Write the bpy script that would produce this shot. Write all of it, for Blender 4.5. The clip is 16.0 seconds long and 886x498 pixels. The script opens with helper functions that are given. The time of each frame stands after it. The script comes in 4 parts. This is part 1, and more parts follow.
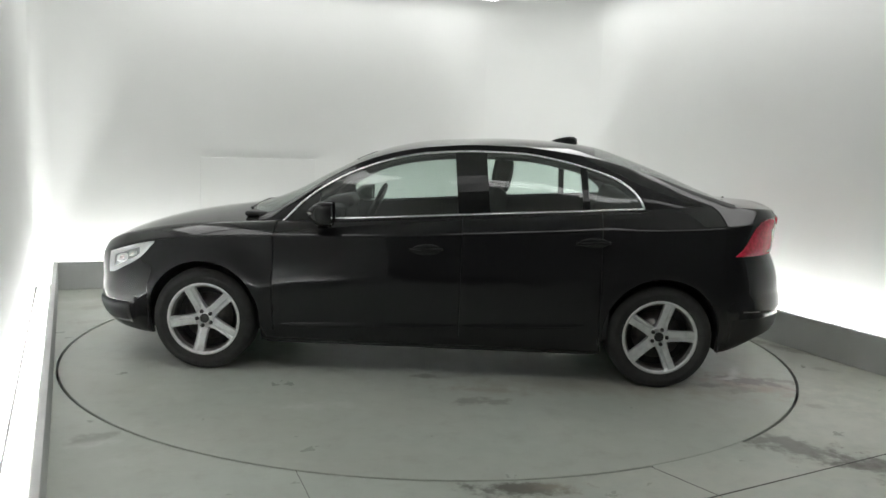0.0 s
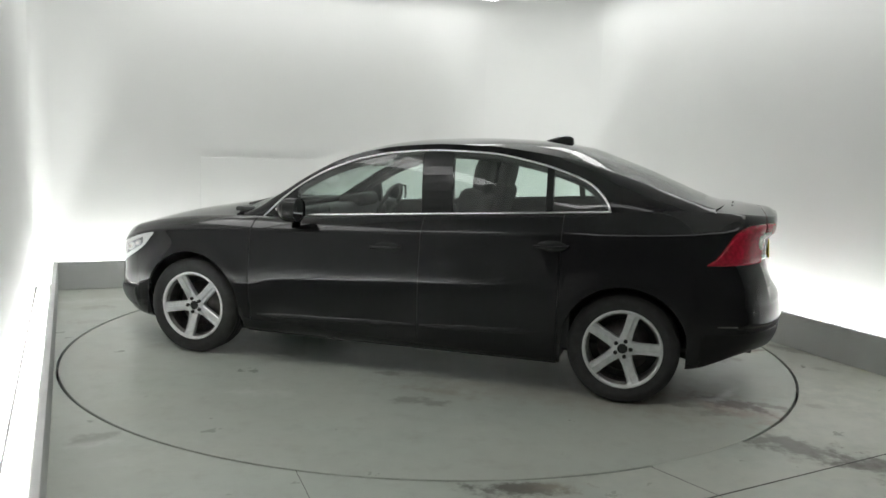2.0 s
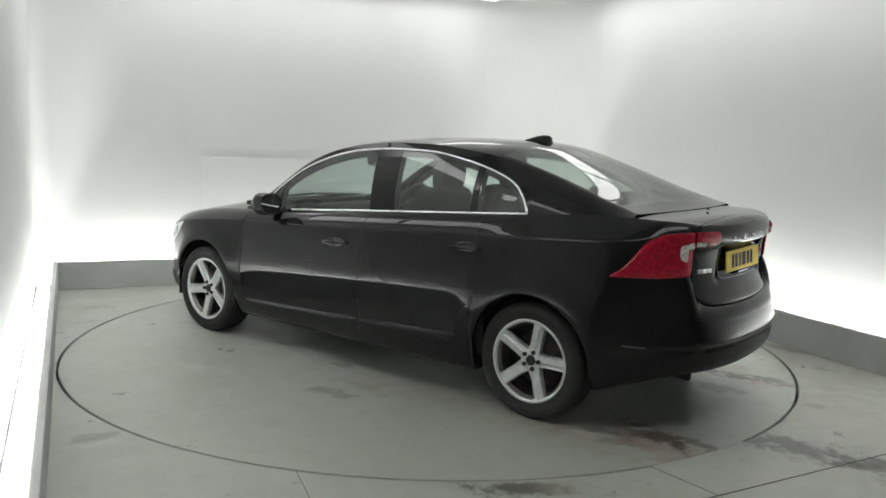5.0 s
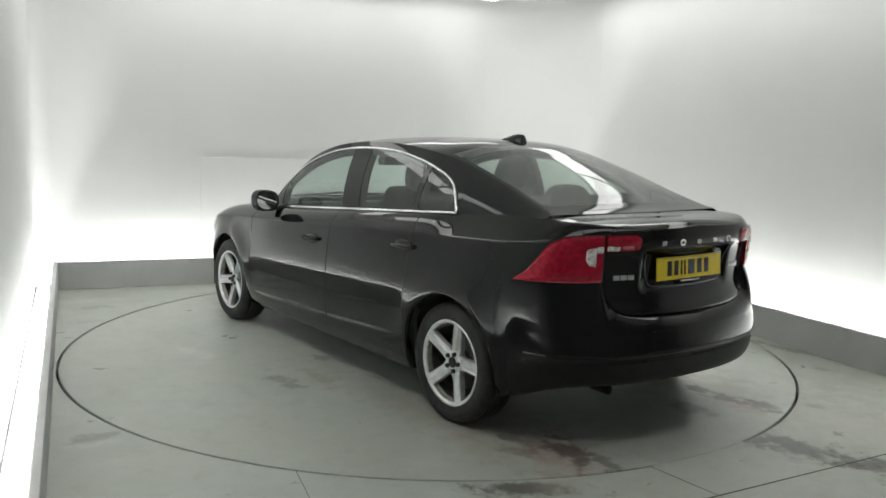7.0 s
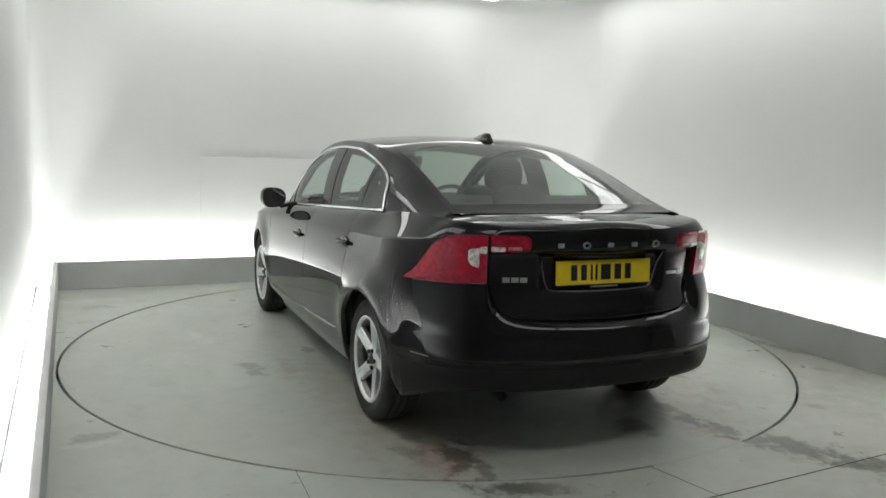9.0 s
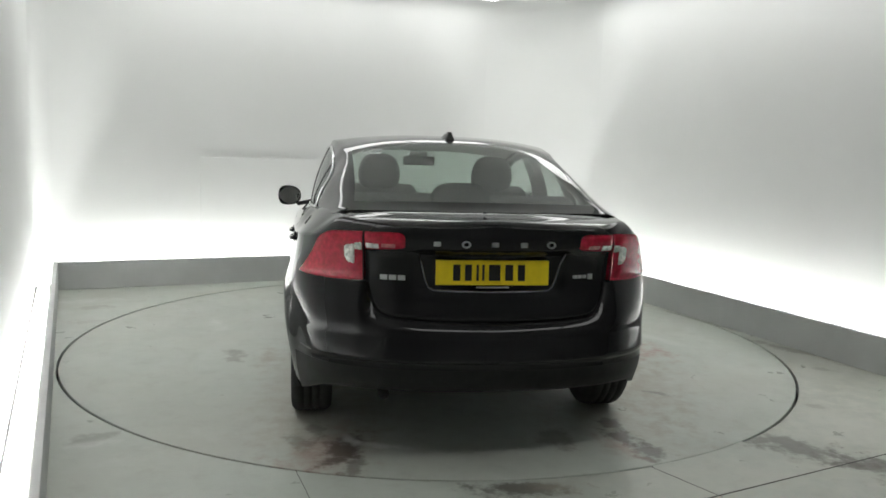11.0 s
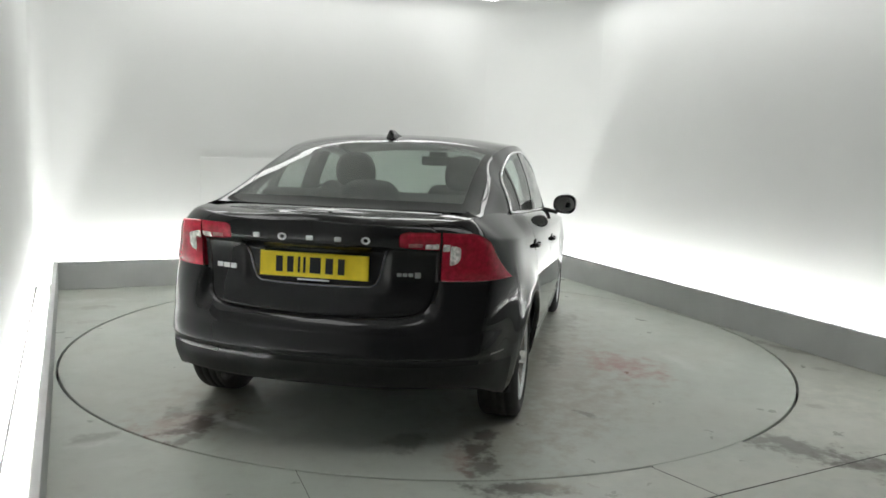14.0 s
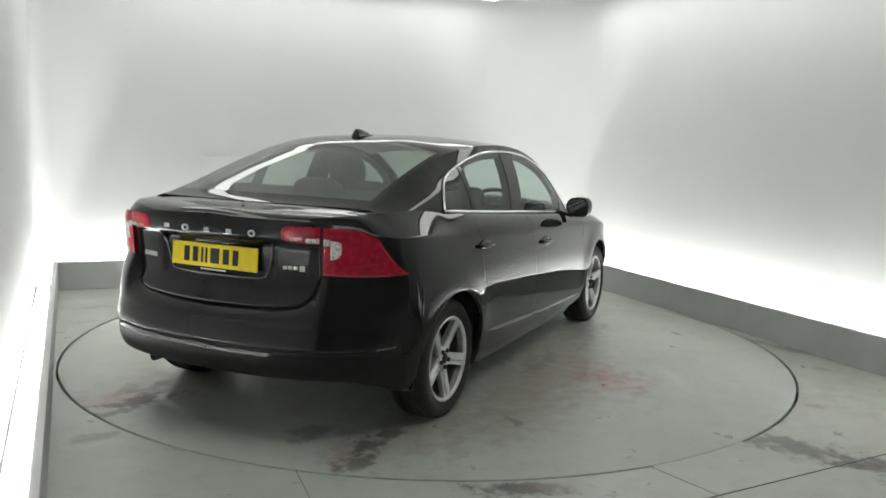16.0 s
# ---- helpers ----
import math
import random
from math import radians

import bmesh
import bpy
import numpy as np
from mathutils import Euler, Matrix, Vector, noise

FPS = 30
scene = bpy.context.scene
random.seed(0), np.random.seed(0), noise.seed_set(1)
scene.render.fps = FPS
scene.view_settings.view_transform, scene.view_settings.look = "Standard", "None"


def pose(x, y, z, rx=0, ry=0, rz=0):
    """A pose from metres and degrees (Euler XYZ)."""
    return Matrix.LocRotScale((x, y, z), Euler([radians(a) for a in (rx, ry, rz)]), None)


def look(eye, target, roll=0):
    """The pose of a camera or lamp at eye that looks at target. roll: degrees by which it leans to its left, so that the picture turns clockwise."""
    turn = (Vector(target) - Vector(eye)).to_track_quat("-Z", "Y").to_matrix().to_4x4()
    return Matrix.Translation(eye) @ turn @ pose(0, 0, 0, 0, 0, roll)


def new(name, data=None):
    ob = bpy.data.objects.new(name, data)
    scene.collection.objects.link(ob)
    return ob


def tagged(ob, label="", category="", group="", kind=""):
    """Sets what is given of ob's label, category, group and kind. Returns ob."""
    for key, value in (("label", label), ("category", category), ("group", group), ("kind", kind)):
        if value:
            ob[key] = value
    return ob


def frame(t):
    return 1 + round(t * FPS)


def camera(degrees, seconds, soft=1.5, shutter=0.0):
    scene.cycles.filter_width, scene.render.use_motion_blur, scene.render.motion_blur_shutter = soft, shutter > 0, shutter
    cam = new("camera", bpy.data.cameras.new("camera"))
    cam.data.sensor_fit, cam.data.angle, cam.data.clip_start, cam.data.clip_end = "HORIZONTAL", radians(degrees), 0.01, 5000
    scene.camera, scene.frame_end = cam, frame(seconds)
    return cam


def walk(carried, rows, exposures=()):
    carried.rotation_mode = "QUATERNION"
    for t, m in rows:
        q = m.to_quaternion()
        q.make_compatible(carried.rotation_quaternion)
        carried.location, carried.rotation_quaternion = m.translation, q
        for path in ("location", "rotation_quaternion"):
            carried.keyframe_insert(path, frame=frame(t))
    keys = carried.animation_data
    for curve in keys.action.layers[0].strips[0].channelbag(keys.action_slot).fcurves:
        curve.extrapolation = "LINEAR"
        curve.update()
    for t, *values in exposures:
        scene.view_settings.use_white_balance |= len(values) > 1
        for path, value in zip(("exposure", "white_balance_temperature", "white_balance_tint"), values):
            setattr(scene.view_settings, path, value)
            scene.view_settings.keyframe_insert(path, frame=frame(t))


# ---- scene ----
SECONDS = 16.0
EYE = (0.0, -5.811, 1.46)
PAN, PITCH, ROLL = radians(0.681), radians(7.727), 1.887
cam = camera(56.93, SECONDS, soft=1.6)
AIM = (EYE[0] + math.sin(PAN) * math.cos(PITCH), EYE[1] + math.cos(PAN) * math.cos(PITCH), EYE[2] - math.sin(PITCH))
VIEW = look(EYE, AIM, ROLL)
walk(cam, [(0.0, VIEW), (SECONDS, VIEW)], exposures=[(0.0, 0.0, 6500, 10), (SECONDS, 0.0, 6500, 10)])

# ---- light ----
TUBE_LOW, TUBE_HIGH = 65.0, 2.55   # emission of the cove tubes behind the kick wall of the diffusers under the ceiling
world = bpy.data.worlds.new("world")
world.use_nodes = True
world.node_tree.nodes["Background"].inputs[0].default_value = (0.5, 0.55, 0.6, 1)
world.node_tree.nodes["Background"].inputs[1].default_value = 0.02
scene.world = world


# ---- materials ----
def mat(name, color, rough=0.5, metal=0.0, coat=0.0, coat_rough=0.03, vary=0.0, scale=8.0, bump=0.0, bump_scale=60.0,
        emit=0.0, spec=0.5, rough_vary=0.0):
    m = bpy.data.materials.new(name)
    m.use_nodes = True
    nt = m.node_tree
    b = nt.nodes["Principled BSDF"]
    b.inputs["Base Color"].default_value = (*color, 1)
    b.inputs["Roughness"].default_value = rough
    b.inputs["Metallic"].default_value = metal
    b.inputs["Coat Weight"].default_value = coat
    b.inputs["Coat Roughness"].default_value = coat_rough
    b.inputs["Specular IOR Level"].default_value = spec
    if emit:
        b.inputs["Emission Color"].default_value = (*color, 1)
        b.inputs["Emission Strength"].default_value = emit
    tc = nt.nodes.new("ShaderNodeTexCoord")
    if vary:
        n = nt.nodes.new("ShaderNodeTexNoise")
        n.inputs["Scale"].default_value, n.inputs["Detail"].default_value = scale, 6
        nt.links.new(tc.outputs["Object"], n.inputs["Vector"])
        r = nt.nodes.new("ShaderNodeMapRange")
        r.inputs[1].default_value, r.inputs[2].default_value = 0.3, 0.7
        r.inputs[3].default_value, r.inputs[4].default_value = 1 - vary, 1 + vary
        nt.links.new(n.outputs[0], r.inputs[0])
        mul = nt.nodes.new("ShaderNodeVectorMath")
        mul.operation = "SCALE"
        mul.inputs[0].default_value = color
        nt.links.new(r.outputs[0], mul.inputs["Scale"])
        nt.links.new(mul.outputs[0], b.inputs["Base Color"])
        if rough_vary:
            rr = nt.nodes.new("ShaderNodeMapRange")
            rr.inputs[1].default_value, rr.inputs[2].default_value = 0.3, 0.7
            rr.inputs[3].default_value, rr.inputs[4].default_value = rough - rough_vary, rough + rough_vary
            nt.links.new(n.outputs[0], rr.inputs[0])
            nt.links.new(rr.outputs[0], b.inputs["Roughness"])
    if bump:
        n2 = nt.nodes.new("ShaderNodeTexNoise")
        n2.inputs["Scale"].default_value, n2.inputs["Detail"].default_value = bump_scale, 4
        nt.links.new(tc.outputs["Object"], n2.inputs["Vector"])
        bp = nt.nodes.new("ShaderNodeBump")
        bp.inputs["Strength"].default_value, bp.inputs["Distance"].default_value = bump, 0.004
        nt.links.new(n2.outputs[0], bp.inputs["Height"])
        nt.links.new(bp.outputs[0], b.inputs["Normal"])
    return m


def glass(name, tint, rough=0.0, gloss=0.085, veil=0.02):
    """A thin pane: tinted see-through with a Fresnel gloss and a grey veil for reflected light."""
    m = bpy.data.materials.new(name)
    m.use_nodes = True
    nt = m.node_tree
    nt.nodes.clear()
    out = nt.nodes.new("ShaderNodeOutputMaterial")
    mix, tr, gl, fr = (nt.nodes.new("ShaderNode" + k) for k in ("MixShader", "BsdfTransparent", "BsdfGlossy", "LayerWeight"))
    tr.inputs[0].default_value = (*tint, 1)
    gl.inputs["Roughness"].default_value = rough
    fr.inputs[0].default_value = 0.5
    power, ramp = nt.nodes.new("ShaderNodeMath"), nt.nodes.new("ShaderNodeMapRange")
    power.operation, power.inputs[1].default_value = "POWER", 5.0
    ramp.inputs[3].default_value, ramp.inputs[4].default_value = gloss, 1.0
    nt.links.new(fr.outputs["Facing"], power.inputs[0])
    nt.links.new(power.outputs[0], ramp.inputs[0])
    nt.links.new(ramp.outputs[0], mix.inputs[0])
    # the diffuse grey veil paints in the haze of the ceiling's reflection
    veil_mix, grey = nt.nodes.new("ShaderNodeMixShader"), nt.nodes.new("ShaderNodeBsdfDiffuse")
    grey.inputs[0].default_value = (0.55, 0.58, 0.55, 1)
    veil_mix.inputs[0].default_value = veil
    nt.links.new(tr.outputs[0], veil_mix.inputs[1])
    nt.links.new(grey.outputs[0], veil_mix.inputs[2])
    nt.links.new(veil_mix.outputs[0], mix.inputs[1])
    nt.links.new(gl.outputs[0], mix.inputs[2])
    nt.links.new(mix.outputs[0], out.inputs[0])
    return m


PAINT = mat("black_paint", (0.0125, 0.0125, 0.0135), 0.5, 0.0, 1.0, 0.02, spec=0.0)
PAINT.node_tree.nodes["Principled BSDF"].inputs["Coat IOR"].default_value = 1.42
PLASTIC = mat("black_plastic", (0.026, 0.026, 0.027), 0.45, bump=0.15, bump_scale=300)
VALANCE = mat("matt_black_moulding", (0.012, 0.012, 0.012), 0.45, spec=0.25, vary=0.2, scale=25)
EDGEGLINT = mat("edge_glint", (0.20, 0.20, 0.22), 0.25, 0.8)
JOINT = mat("dirty_joint", (0.07, 0.068, 0.06), 0.8)
GLOSSBLACK = mat("gloss_black", (0.018, 0.019, 0.019), 0.14)
RUBBER = mat("tyre_rubber", (0.028, 0.028, 0.028), 0.75, vary=0.25, scale=20, bump=0.2, bump_scale=120)
ALLOY = mat("silver_alloy", (0.76, 0.77, 0.78), 0.32, 0.6, vary=0.1, scale=30)
ALLOYDARK = mat("dark_wheel_metal", (0.05, 0.05, 0.05), 0.5, 0.6, vary=0.3, scale=25)
STEEL = mat("brake_steel", (0.25, 0.24, 0.23), 0.4, 0.9, vary=0.25, scale=30)
CHROME = mat("chrome", (0.85, 0.86, 0.87), 0.12, 1.0)
BADGE = mat("brushed_badge", (0.75, 0.76, 0.77), 0.3, 1.0)
LENSRED = mat("red_lens", (0.42, 0.007, 0.03), 0.25, coat=0.3, coat_rough=0.08, vary=0.3, scale=45)
LENSCLEAR = mat("clear_lens", (0.85, 0.80, 0.79), 0.25, coat=1.0, vary=0.45, scale=60)
LENSROSE = mat("rose_lens", (0.55, 0.16, 0.18), 0.25, coat=1.0, vary=0.3, scale=60)
LAMPSILVER = mat("lamp_reflector", (0.75, 0.76, 0.78), 0.18, 0.9)
LAMPGREY = mat("grey_lamp_bezel", (0.30, 0.31, 0.32), 0.3, 0.5)
YELLOW = mat("plate_yellow", (0.96, 0.74, 0.02), 0.4, vary=0.06, scale=20)
INK = mat("plate_black", (0.012, 0.012, 0.012), 0.5)
CLOTH = mat("dark_upholstery", (0.040, 0.041, 0.042), 0.85, vary=0.25, scale=40, bump=0.3, bump_scale=400)
TRIMGREY = mat("cabin_trim", (0.03, 0.03, 0.032), 0.6, vary=0.2, scale=20)
LINING = mat("headlining", (0.30, 0.30, 0.28), 0.9, vary=0.1, scale=60)
GLASS_SIDE = glass("tinted_side_glass", (0.80, 0.89, 0.85), gloss=0.09, veil=0.06)
GLASS_REAR = glass("tinted_rear_glass", (0.58, 0.65, 0.60), gloss=0.13, veil=0.125)
MIRROR = mat("mirror_glass", (0.8, 0.8, 0.8), 0.02, 1.0)
WALLPAINT = mat("white_wall_paint", (0.722, 0.732, 0.722), 0.6, vary=0.02, scale=1.2, bump=0.06, bump_scale=40)
KICKPAINT = mat("grey_kick_wall_paint", (0.56, 0.57, 0.565), 0.55, vary=0.06, scale=3, bump=0.08, bump_scale=60)
HALLGREY = mat("pale_hall_paint", (0.74, 0.74, 0.73), 0.8, vary=0.12, scale=2)
TUBELOW = mat("low_tube_glow", (1.0, 1.0, 0.985), 0.5, emit=TUBE_LOW)
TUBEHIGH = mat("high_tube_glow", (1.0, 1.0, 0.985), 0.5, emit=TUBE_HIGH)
GAP = mat("dark_gap", (0.01, 0.01, 0.01), 0.9)


def floor_paint(name, stains):
    """Grey floor paint, worn and stained; stains: blurred patches (x, y, rx, ry, degrees, colour, strength)."""
    m = bpy.data.materials.new(name)
    m.use_nodes = True
    nt = m.node_tree
    L = nt.links.new
    b = nt.nodes["Principled BSDF"]
    tc = nt.nodes.new("ShaderNodeTexCoord")

    def noise_of(scale, detail, lo, hi, a, c):
        n = nt.nodes.new("ShaderNodeTexNoise")
        n.inputs["Scale"].default_value, n.inputs["Detail"].default_value = scale, detail
        n.inputs["Roughness"].default_value = 0.62
        L(tc.outputs["Object"], n.inputs["Vector"])
        r = nt.nodes.new("ShaderNodeMapRange")
        for i, v in enumerate((lo, hi, a, c)):
            r.inputs[i + 1].default_value = v
        L(n.outputs[0], r.inputs[0])
        return r.outputs[0]

    def mix(fac, a, c):
        x = nt.nodes.new("ShaderNodeMix")
        x.data_type = "RGBA"
        for sock, v in ((x.inputs[0], fac), (x.inputs[6], a), (x.inputs[7], c)):
            if isinstance(v, (tuple, float, int)):
                sock.default_value = v if not isinstance(v, tuple) else (*v, 1)
            else:
                L(v, sock)
        return x.outputs[2]

    col = mix(noise_of(1.1, 5, 0.35, 0.68, 0, 1), (0.455, 0.495, 0.445), (0.575, 0.61, 0.555))
    col = mix(noise_of(0.55, 3, 0.42, 0.66, 0, 0.55), col, (0.37, 0.37, 0.32))
    col = mix(noise_of(7.0, 7, 0.52, 0.75, 0, 0.35), col, (0.33, 0.332, 0.295))
    col = mix(noise_of(2.4, 8, 0.6, 0.74, 0, 0.4), col, (0.60, 0.62, 0.585))
    edge = noise_of(9.5, 9, 0.27, 0.73, -0.8, 0.8)
    for x, y, rx, ry, deg, c, strength in stains:
        mp = nt.nodes.new("ShaderNodeMapping")
        mp.vector_type = "TEXTURE"
        mp.inputs[1].default_value, mp.inputs[2].default_value, mp.inputs[3].default_value = (x, y, 0), (0, 0, radians(deg)), (rx, ry, 1)
        L(tc.outputs["Object"], mp.inputs[0])
        ln = nt.nodes.new("ShaderNodeVectorMath")
        ln.operation = "LENGTH"
        L(mp.outputs[0], ln.inputs[0])
        ad = nt.nodes.new("ShaderNodeMath")
        L(ln.outputs["Value"], ad.inputs[0])
        L(edge, ad.inputs[1])
        r = nt.nodes.new("ShaderNodeMapRange")
        r.interpolation_type = "SMOOTHSTEP"
        for i, v in enumerate((0.35 if c[0] < 0.2 else -0.15, 1.15 if c[0] < 0.2 else 1.4, 0.88 * strength, 0.0)):
            r.inputs[i + 1].default_value = v
        L(ad.outputs[0], r.inputs[0])
        col = mix(r.outputs[0], col, c)
    L(col, b.inputs["Base Color"])
    L(noise_of(3.0, 5, 0.3, 0.7, 0.26, 0.44), b.inputs["Roughness"])
    bp = nt.nodes.new("ShaderNodeBump")
    bp.inputs["Strength"].default_value, bp.inputs["Distance"].default_value = 0.12, 0.004
    L(noise_of(25.0, 5, 0.2, 0.8, 0, 1), bp.inputs["Height"])
    L(bp.outputs[0], b.inputs["Normal"])
    return m


OIL, DUST, RUST = (0.055, 0.042, 0.030), (0.68, 0.69, 0.66), (0.36, 0.185, 0.16)
DRAB, BROWN, PALE, GLARE = (0.16, 0.15, 0.125), (0.34, 0.31, 0.25), (0.65, 0.645, 0.57), (0.80, 0.80, 0.77)
FLOORPAINT = floor_paint("worn_floor_paint", [
    # broad pale yellowish patches across the floor's front right
    (2.3, -1.6, 1.1, 0.55, -45, PALE, 0.55), (1.5, -2.35, 0.8, 0.3, 15, PALE, 0.4), (3.0, -1.0, 0.6, 0.5, 0, PALE, 0.4),
    (1.84, -1.96, 0.36, 0.15, -36, OIL, 0.72), (2.15, -2.2, 0.32, 0.15, -40, OIL, 0.7), (0.40, -2.53, 0.24, 0.08, 5, OIL, 0.9), (0.56, -2.50, 0.12, 0.07, 5, BROWN, 0.8),
    (-1.58, -2.09, 0.12, 0.07, 40, DRAB, 0.55), (-1.55, -2.16, 0.14, 0.05, 30, DUST, 0.5), (2.60, 0.10, 0.42, 0.07, -56, DRAB, 0.75), (2.95, -0.38, 0.35, 0.08, -56, DRAB, 0.6),
    (2.66, -0.49, 0.09, 0.05, -30, DRAB, 0.45), (2.22, -1.28, 0.08, 0.05, -30, DRAB, 0.4), (-2.75, 0.75, 0.16, 0.10, 20, DRAB, 0.5), (-2.61, 0.24, 0.14, 0.08, 20, DRAB, 0.35), (-2.9, 1.0, 0.3, 0.12, 20, DUST, 0.6)])
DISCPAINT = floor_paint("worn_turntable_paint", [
    # broad brown patches lie along the car's flanks and round its rear wheels
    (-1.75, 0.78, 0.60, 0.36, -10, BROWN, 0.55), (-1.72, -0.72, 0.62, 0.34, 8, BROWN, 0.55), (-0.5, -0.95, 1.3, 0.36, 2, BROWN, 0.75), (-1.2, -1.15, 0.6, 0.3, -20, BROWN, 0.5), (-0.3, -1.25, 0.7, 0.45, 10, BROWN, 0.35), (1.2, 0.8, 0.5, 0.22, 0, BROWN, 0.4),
    (1.0, -0.84, 0.55, 0.18, 0, DRAB, 0.4), (-0.9, 0.98, 0.9, 0.20, 0, BROWN, 0.5), (-2.08, 0.78, 0.34, 0.18, -20, RUST, 0.6),
    (-2.06, 0.72, 0.24, 0.10, -22, OIL, 0.85), (-2.25, 0.68, 0.14, 0.06, -22, OIL, 0.6), (-1.80, 0.84, 0.14, 0.07, 0, DRAB, 0.7), (-1.94, 0.93, 0.12, 0.06, 20, DRAB, 0.5),
    (-1.80, -0.69, 0.12, 0.07, 10, OIL, 0.8), (-2.01, -0.67, 0.15, 0.08, 30, OIL, 0.85), (-2.20, -0.73, 0.16, 0.09, 20, OIL, 0.75), (-2.12, -0.62, 0.16, 0.06, 20, RUST, 0.6),
    (-0.26, -1.38, 0.32, 0.22, 40, RUST, 0.95), (-0.02, -1.16, 0.16, 0.10, 30, RUST, 0.35), (-0.15, -0.90, 0.35, 0.08, 5, DRAB, 0.6), (-1.33, -1.18, 0.09, 0.035, 60, OIL, 0.55),
    (-0.37, 1.36, 0.18, 0.08, 10, DRAB, 0.6), (-0.39, 1.15, 0.25, 0.07, 0, BROWN, 0.7), (-0.02, 0.92, 0.10, 0.05, 0, DRAB, 0.6), (-1.98, -0.33, 0.15, 0.10, 0, DRAB, 0.6),
    # the two narrow white patches paint a bright reflection into the deck's colour
    (-2.02, 0.54, 0.17, 0.035, 70, GLARE, 0.9), (-1.93, 0.68, 0.09, 0.03, 20, GLARE, 0.8), (-0.05, -1.75, 0.25, 0.07, 25, DUST, 0.5), (0.55, 1.55, 0.2, 0.07, 15, DUST, 0.5)])


# ---- building helpers ----
def mesh_object(name, verts, faces, material, parent=None, smooth=True, label=""):
    me = bpy.data.meshes.new(name)
    me.from_pydata([tuple(v) for v in verts], [], [tuple(f) for f in faces])
    me.validate()
    me.materials.append(material)
    if smooth:
        for p in me.polygons:
            p.use_smooth = True
    ob = new(name, me)
    if parent:
        ob.parent = parent
    if label:
        ob["label"] = label
    return ob


def part(name, bm, material, parent, label="", smooth=False):
    me = bpy.data.meshes.new(name)
    bm.normal_update()
    bm.to_mesh(me)
    bm.free()
    me.materials.append(material)
    for p in me.polygons:
        p.use_smooth = smooth
    ob = new(name, me)
    if parent:
        ob.parent = parent
    if label:
        ob["label"] = label
    return ob


def bevelled_box(bm, size, m, bevel=0.0, segments=2):
    made = bmesh.ops.create_cube(bm, size=1, matrix=m @ Matrix.Diagonal((*size, 1)))
    if bevel:
        edges = list({e for v in made["verts"] for e in v.link_edges})
        bmesh.ops.bevel(bm, geom=edges, offset=bevel, segments=segments, profile=0.5, affect="EDGES")


def box(name, size, m, material, parent=None, bevel=0.0, label="", smooth=False, segments=2):
    bm = bmesh.new()
    bevelled_box(bm, size, m, bevel, segments)
    return part(name, bm, material, parent, label, smooth)


def tube(name, points, radius, material, parent=None, closed=False, sides=8, label=""):
    """A round bar along a line of points."""
    pts = [Vector(p) for p in points]
    verts, faces, n = [], [], len(pts)
    for i, p in enumerate(pts):
        a = pts[(i - 1) % n] if closed or i else pts[0]
        b = pts[(i + 1) % n] if closed or i < n - 1 else pts[-1]
        d = (b - a).normalized()
        u = d.cross(Vector((0.13, 0.21, 0.97))).normalized()
        w = d.cross(u)
        for k in range(sides):
            t = 2 * math.pi * k / sides
            verts.append(p + radius * (u * math.cos(t) + w * math.sin(t)))
    for i in range(n if closed else n - 1):
        j = (i + 1) % n
        for k in range(sides):
            k2 = (k + 1) % sides
            faces.append((i * sides + k, i * sides + k2, j * sides + k2, j * sides + k))
    if not closed:
        faces.append(tuple(range(sides)))
        faces.append(tuple((n - 1) * sides + k for k in range(sides)))
    return mesh_object(name, verts, faces, material, parent, True, label)


def curve_of(*pts):
    """A smooth curve y(x) through the points, with no overshoot."""
    pts = sorted(pts)
    xs, ys = np.array([p[0] for p in pts], float), np.array([p[1] for p in pts], float)
    h, d = np.diff(xs), np.diff(ys) / np.diff(xs)
    m = np.zeros(len(xs))
    m[0], m[-1] = d[0], d[-1]
    for i in range(1, len(xs) - 1):
        if d[i - 1] * d[i] > 0:
            w1, w2 = 2 * h[i] + h[i - 1], h[i] + 2 * h[i - 1]
            m[i] = (w1 + w2) / (w1 / d[i - 1] + w2 / d[i])

    def value(x):
        x = min(max(x, xs[0]), xs[-1])
        i = min(max(int(np.searchsorted(xs, x)) - 1, 0), len(h) - 1)
        t = (x - xs[i]) / h[i]
        return float(ys[i] * (1 + 2 * t) * (1 - t) ** 2 + h[i] * m[i] * t * (1 - t) ** 2
                     + ys[i + 1] * t * t * (3 - 2 * t) + h[i] * m[i + 1] * t * t * (t - 1))
    return value


def smoothstep(a, b, x):
    t = min(max((x - a) / (b - a), 0.0), 1.0)
    return t * t * (3 - 2 * t)


# ---- the booth: a rectangle turned by 24 degrees about the turntable's axis ----
ROOM = pose(0, 0, 0, 0, 0, 24)
LEFT, RIGHT, BACK, FRONT = -2.48, 2.49, 2.65, -3.8      # inner faces of the kick wall; FRONT: the open side
GAP_W, KICK_H, TOP = 0.30, 0.25, 3.0                    # light trough behind the kick wall, its height, the ceiling
GAP_LEFT = 0.19                                         # the narrower trough along the left wall
DISC_R = 2.459


def slab(name, x0, y0, z0, x1, y1, z1, material, bevel=0.0, kind="structure", label="", category=""):
    c = Matrix.Translation(((x0 + x1) / 2, (y0 + y1) / 2, (z0 + z1) / 2))
    ob = box(name, (x1 - x0, y1 - y0, z1 - z0), c, material, None, bevel)
    ob.matrix_world = ROOM
    return tagged(ob, label, category, "", kind)


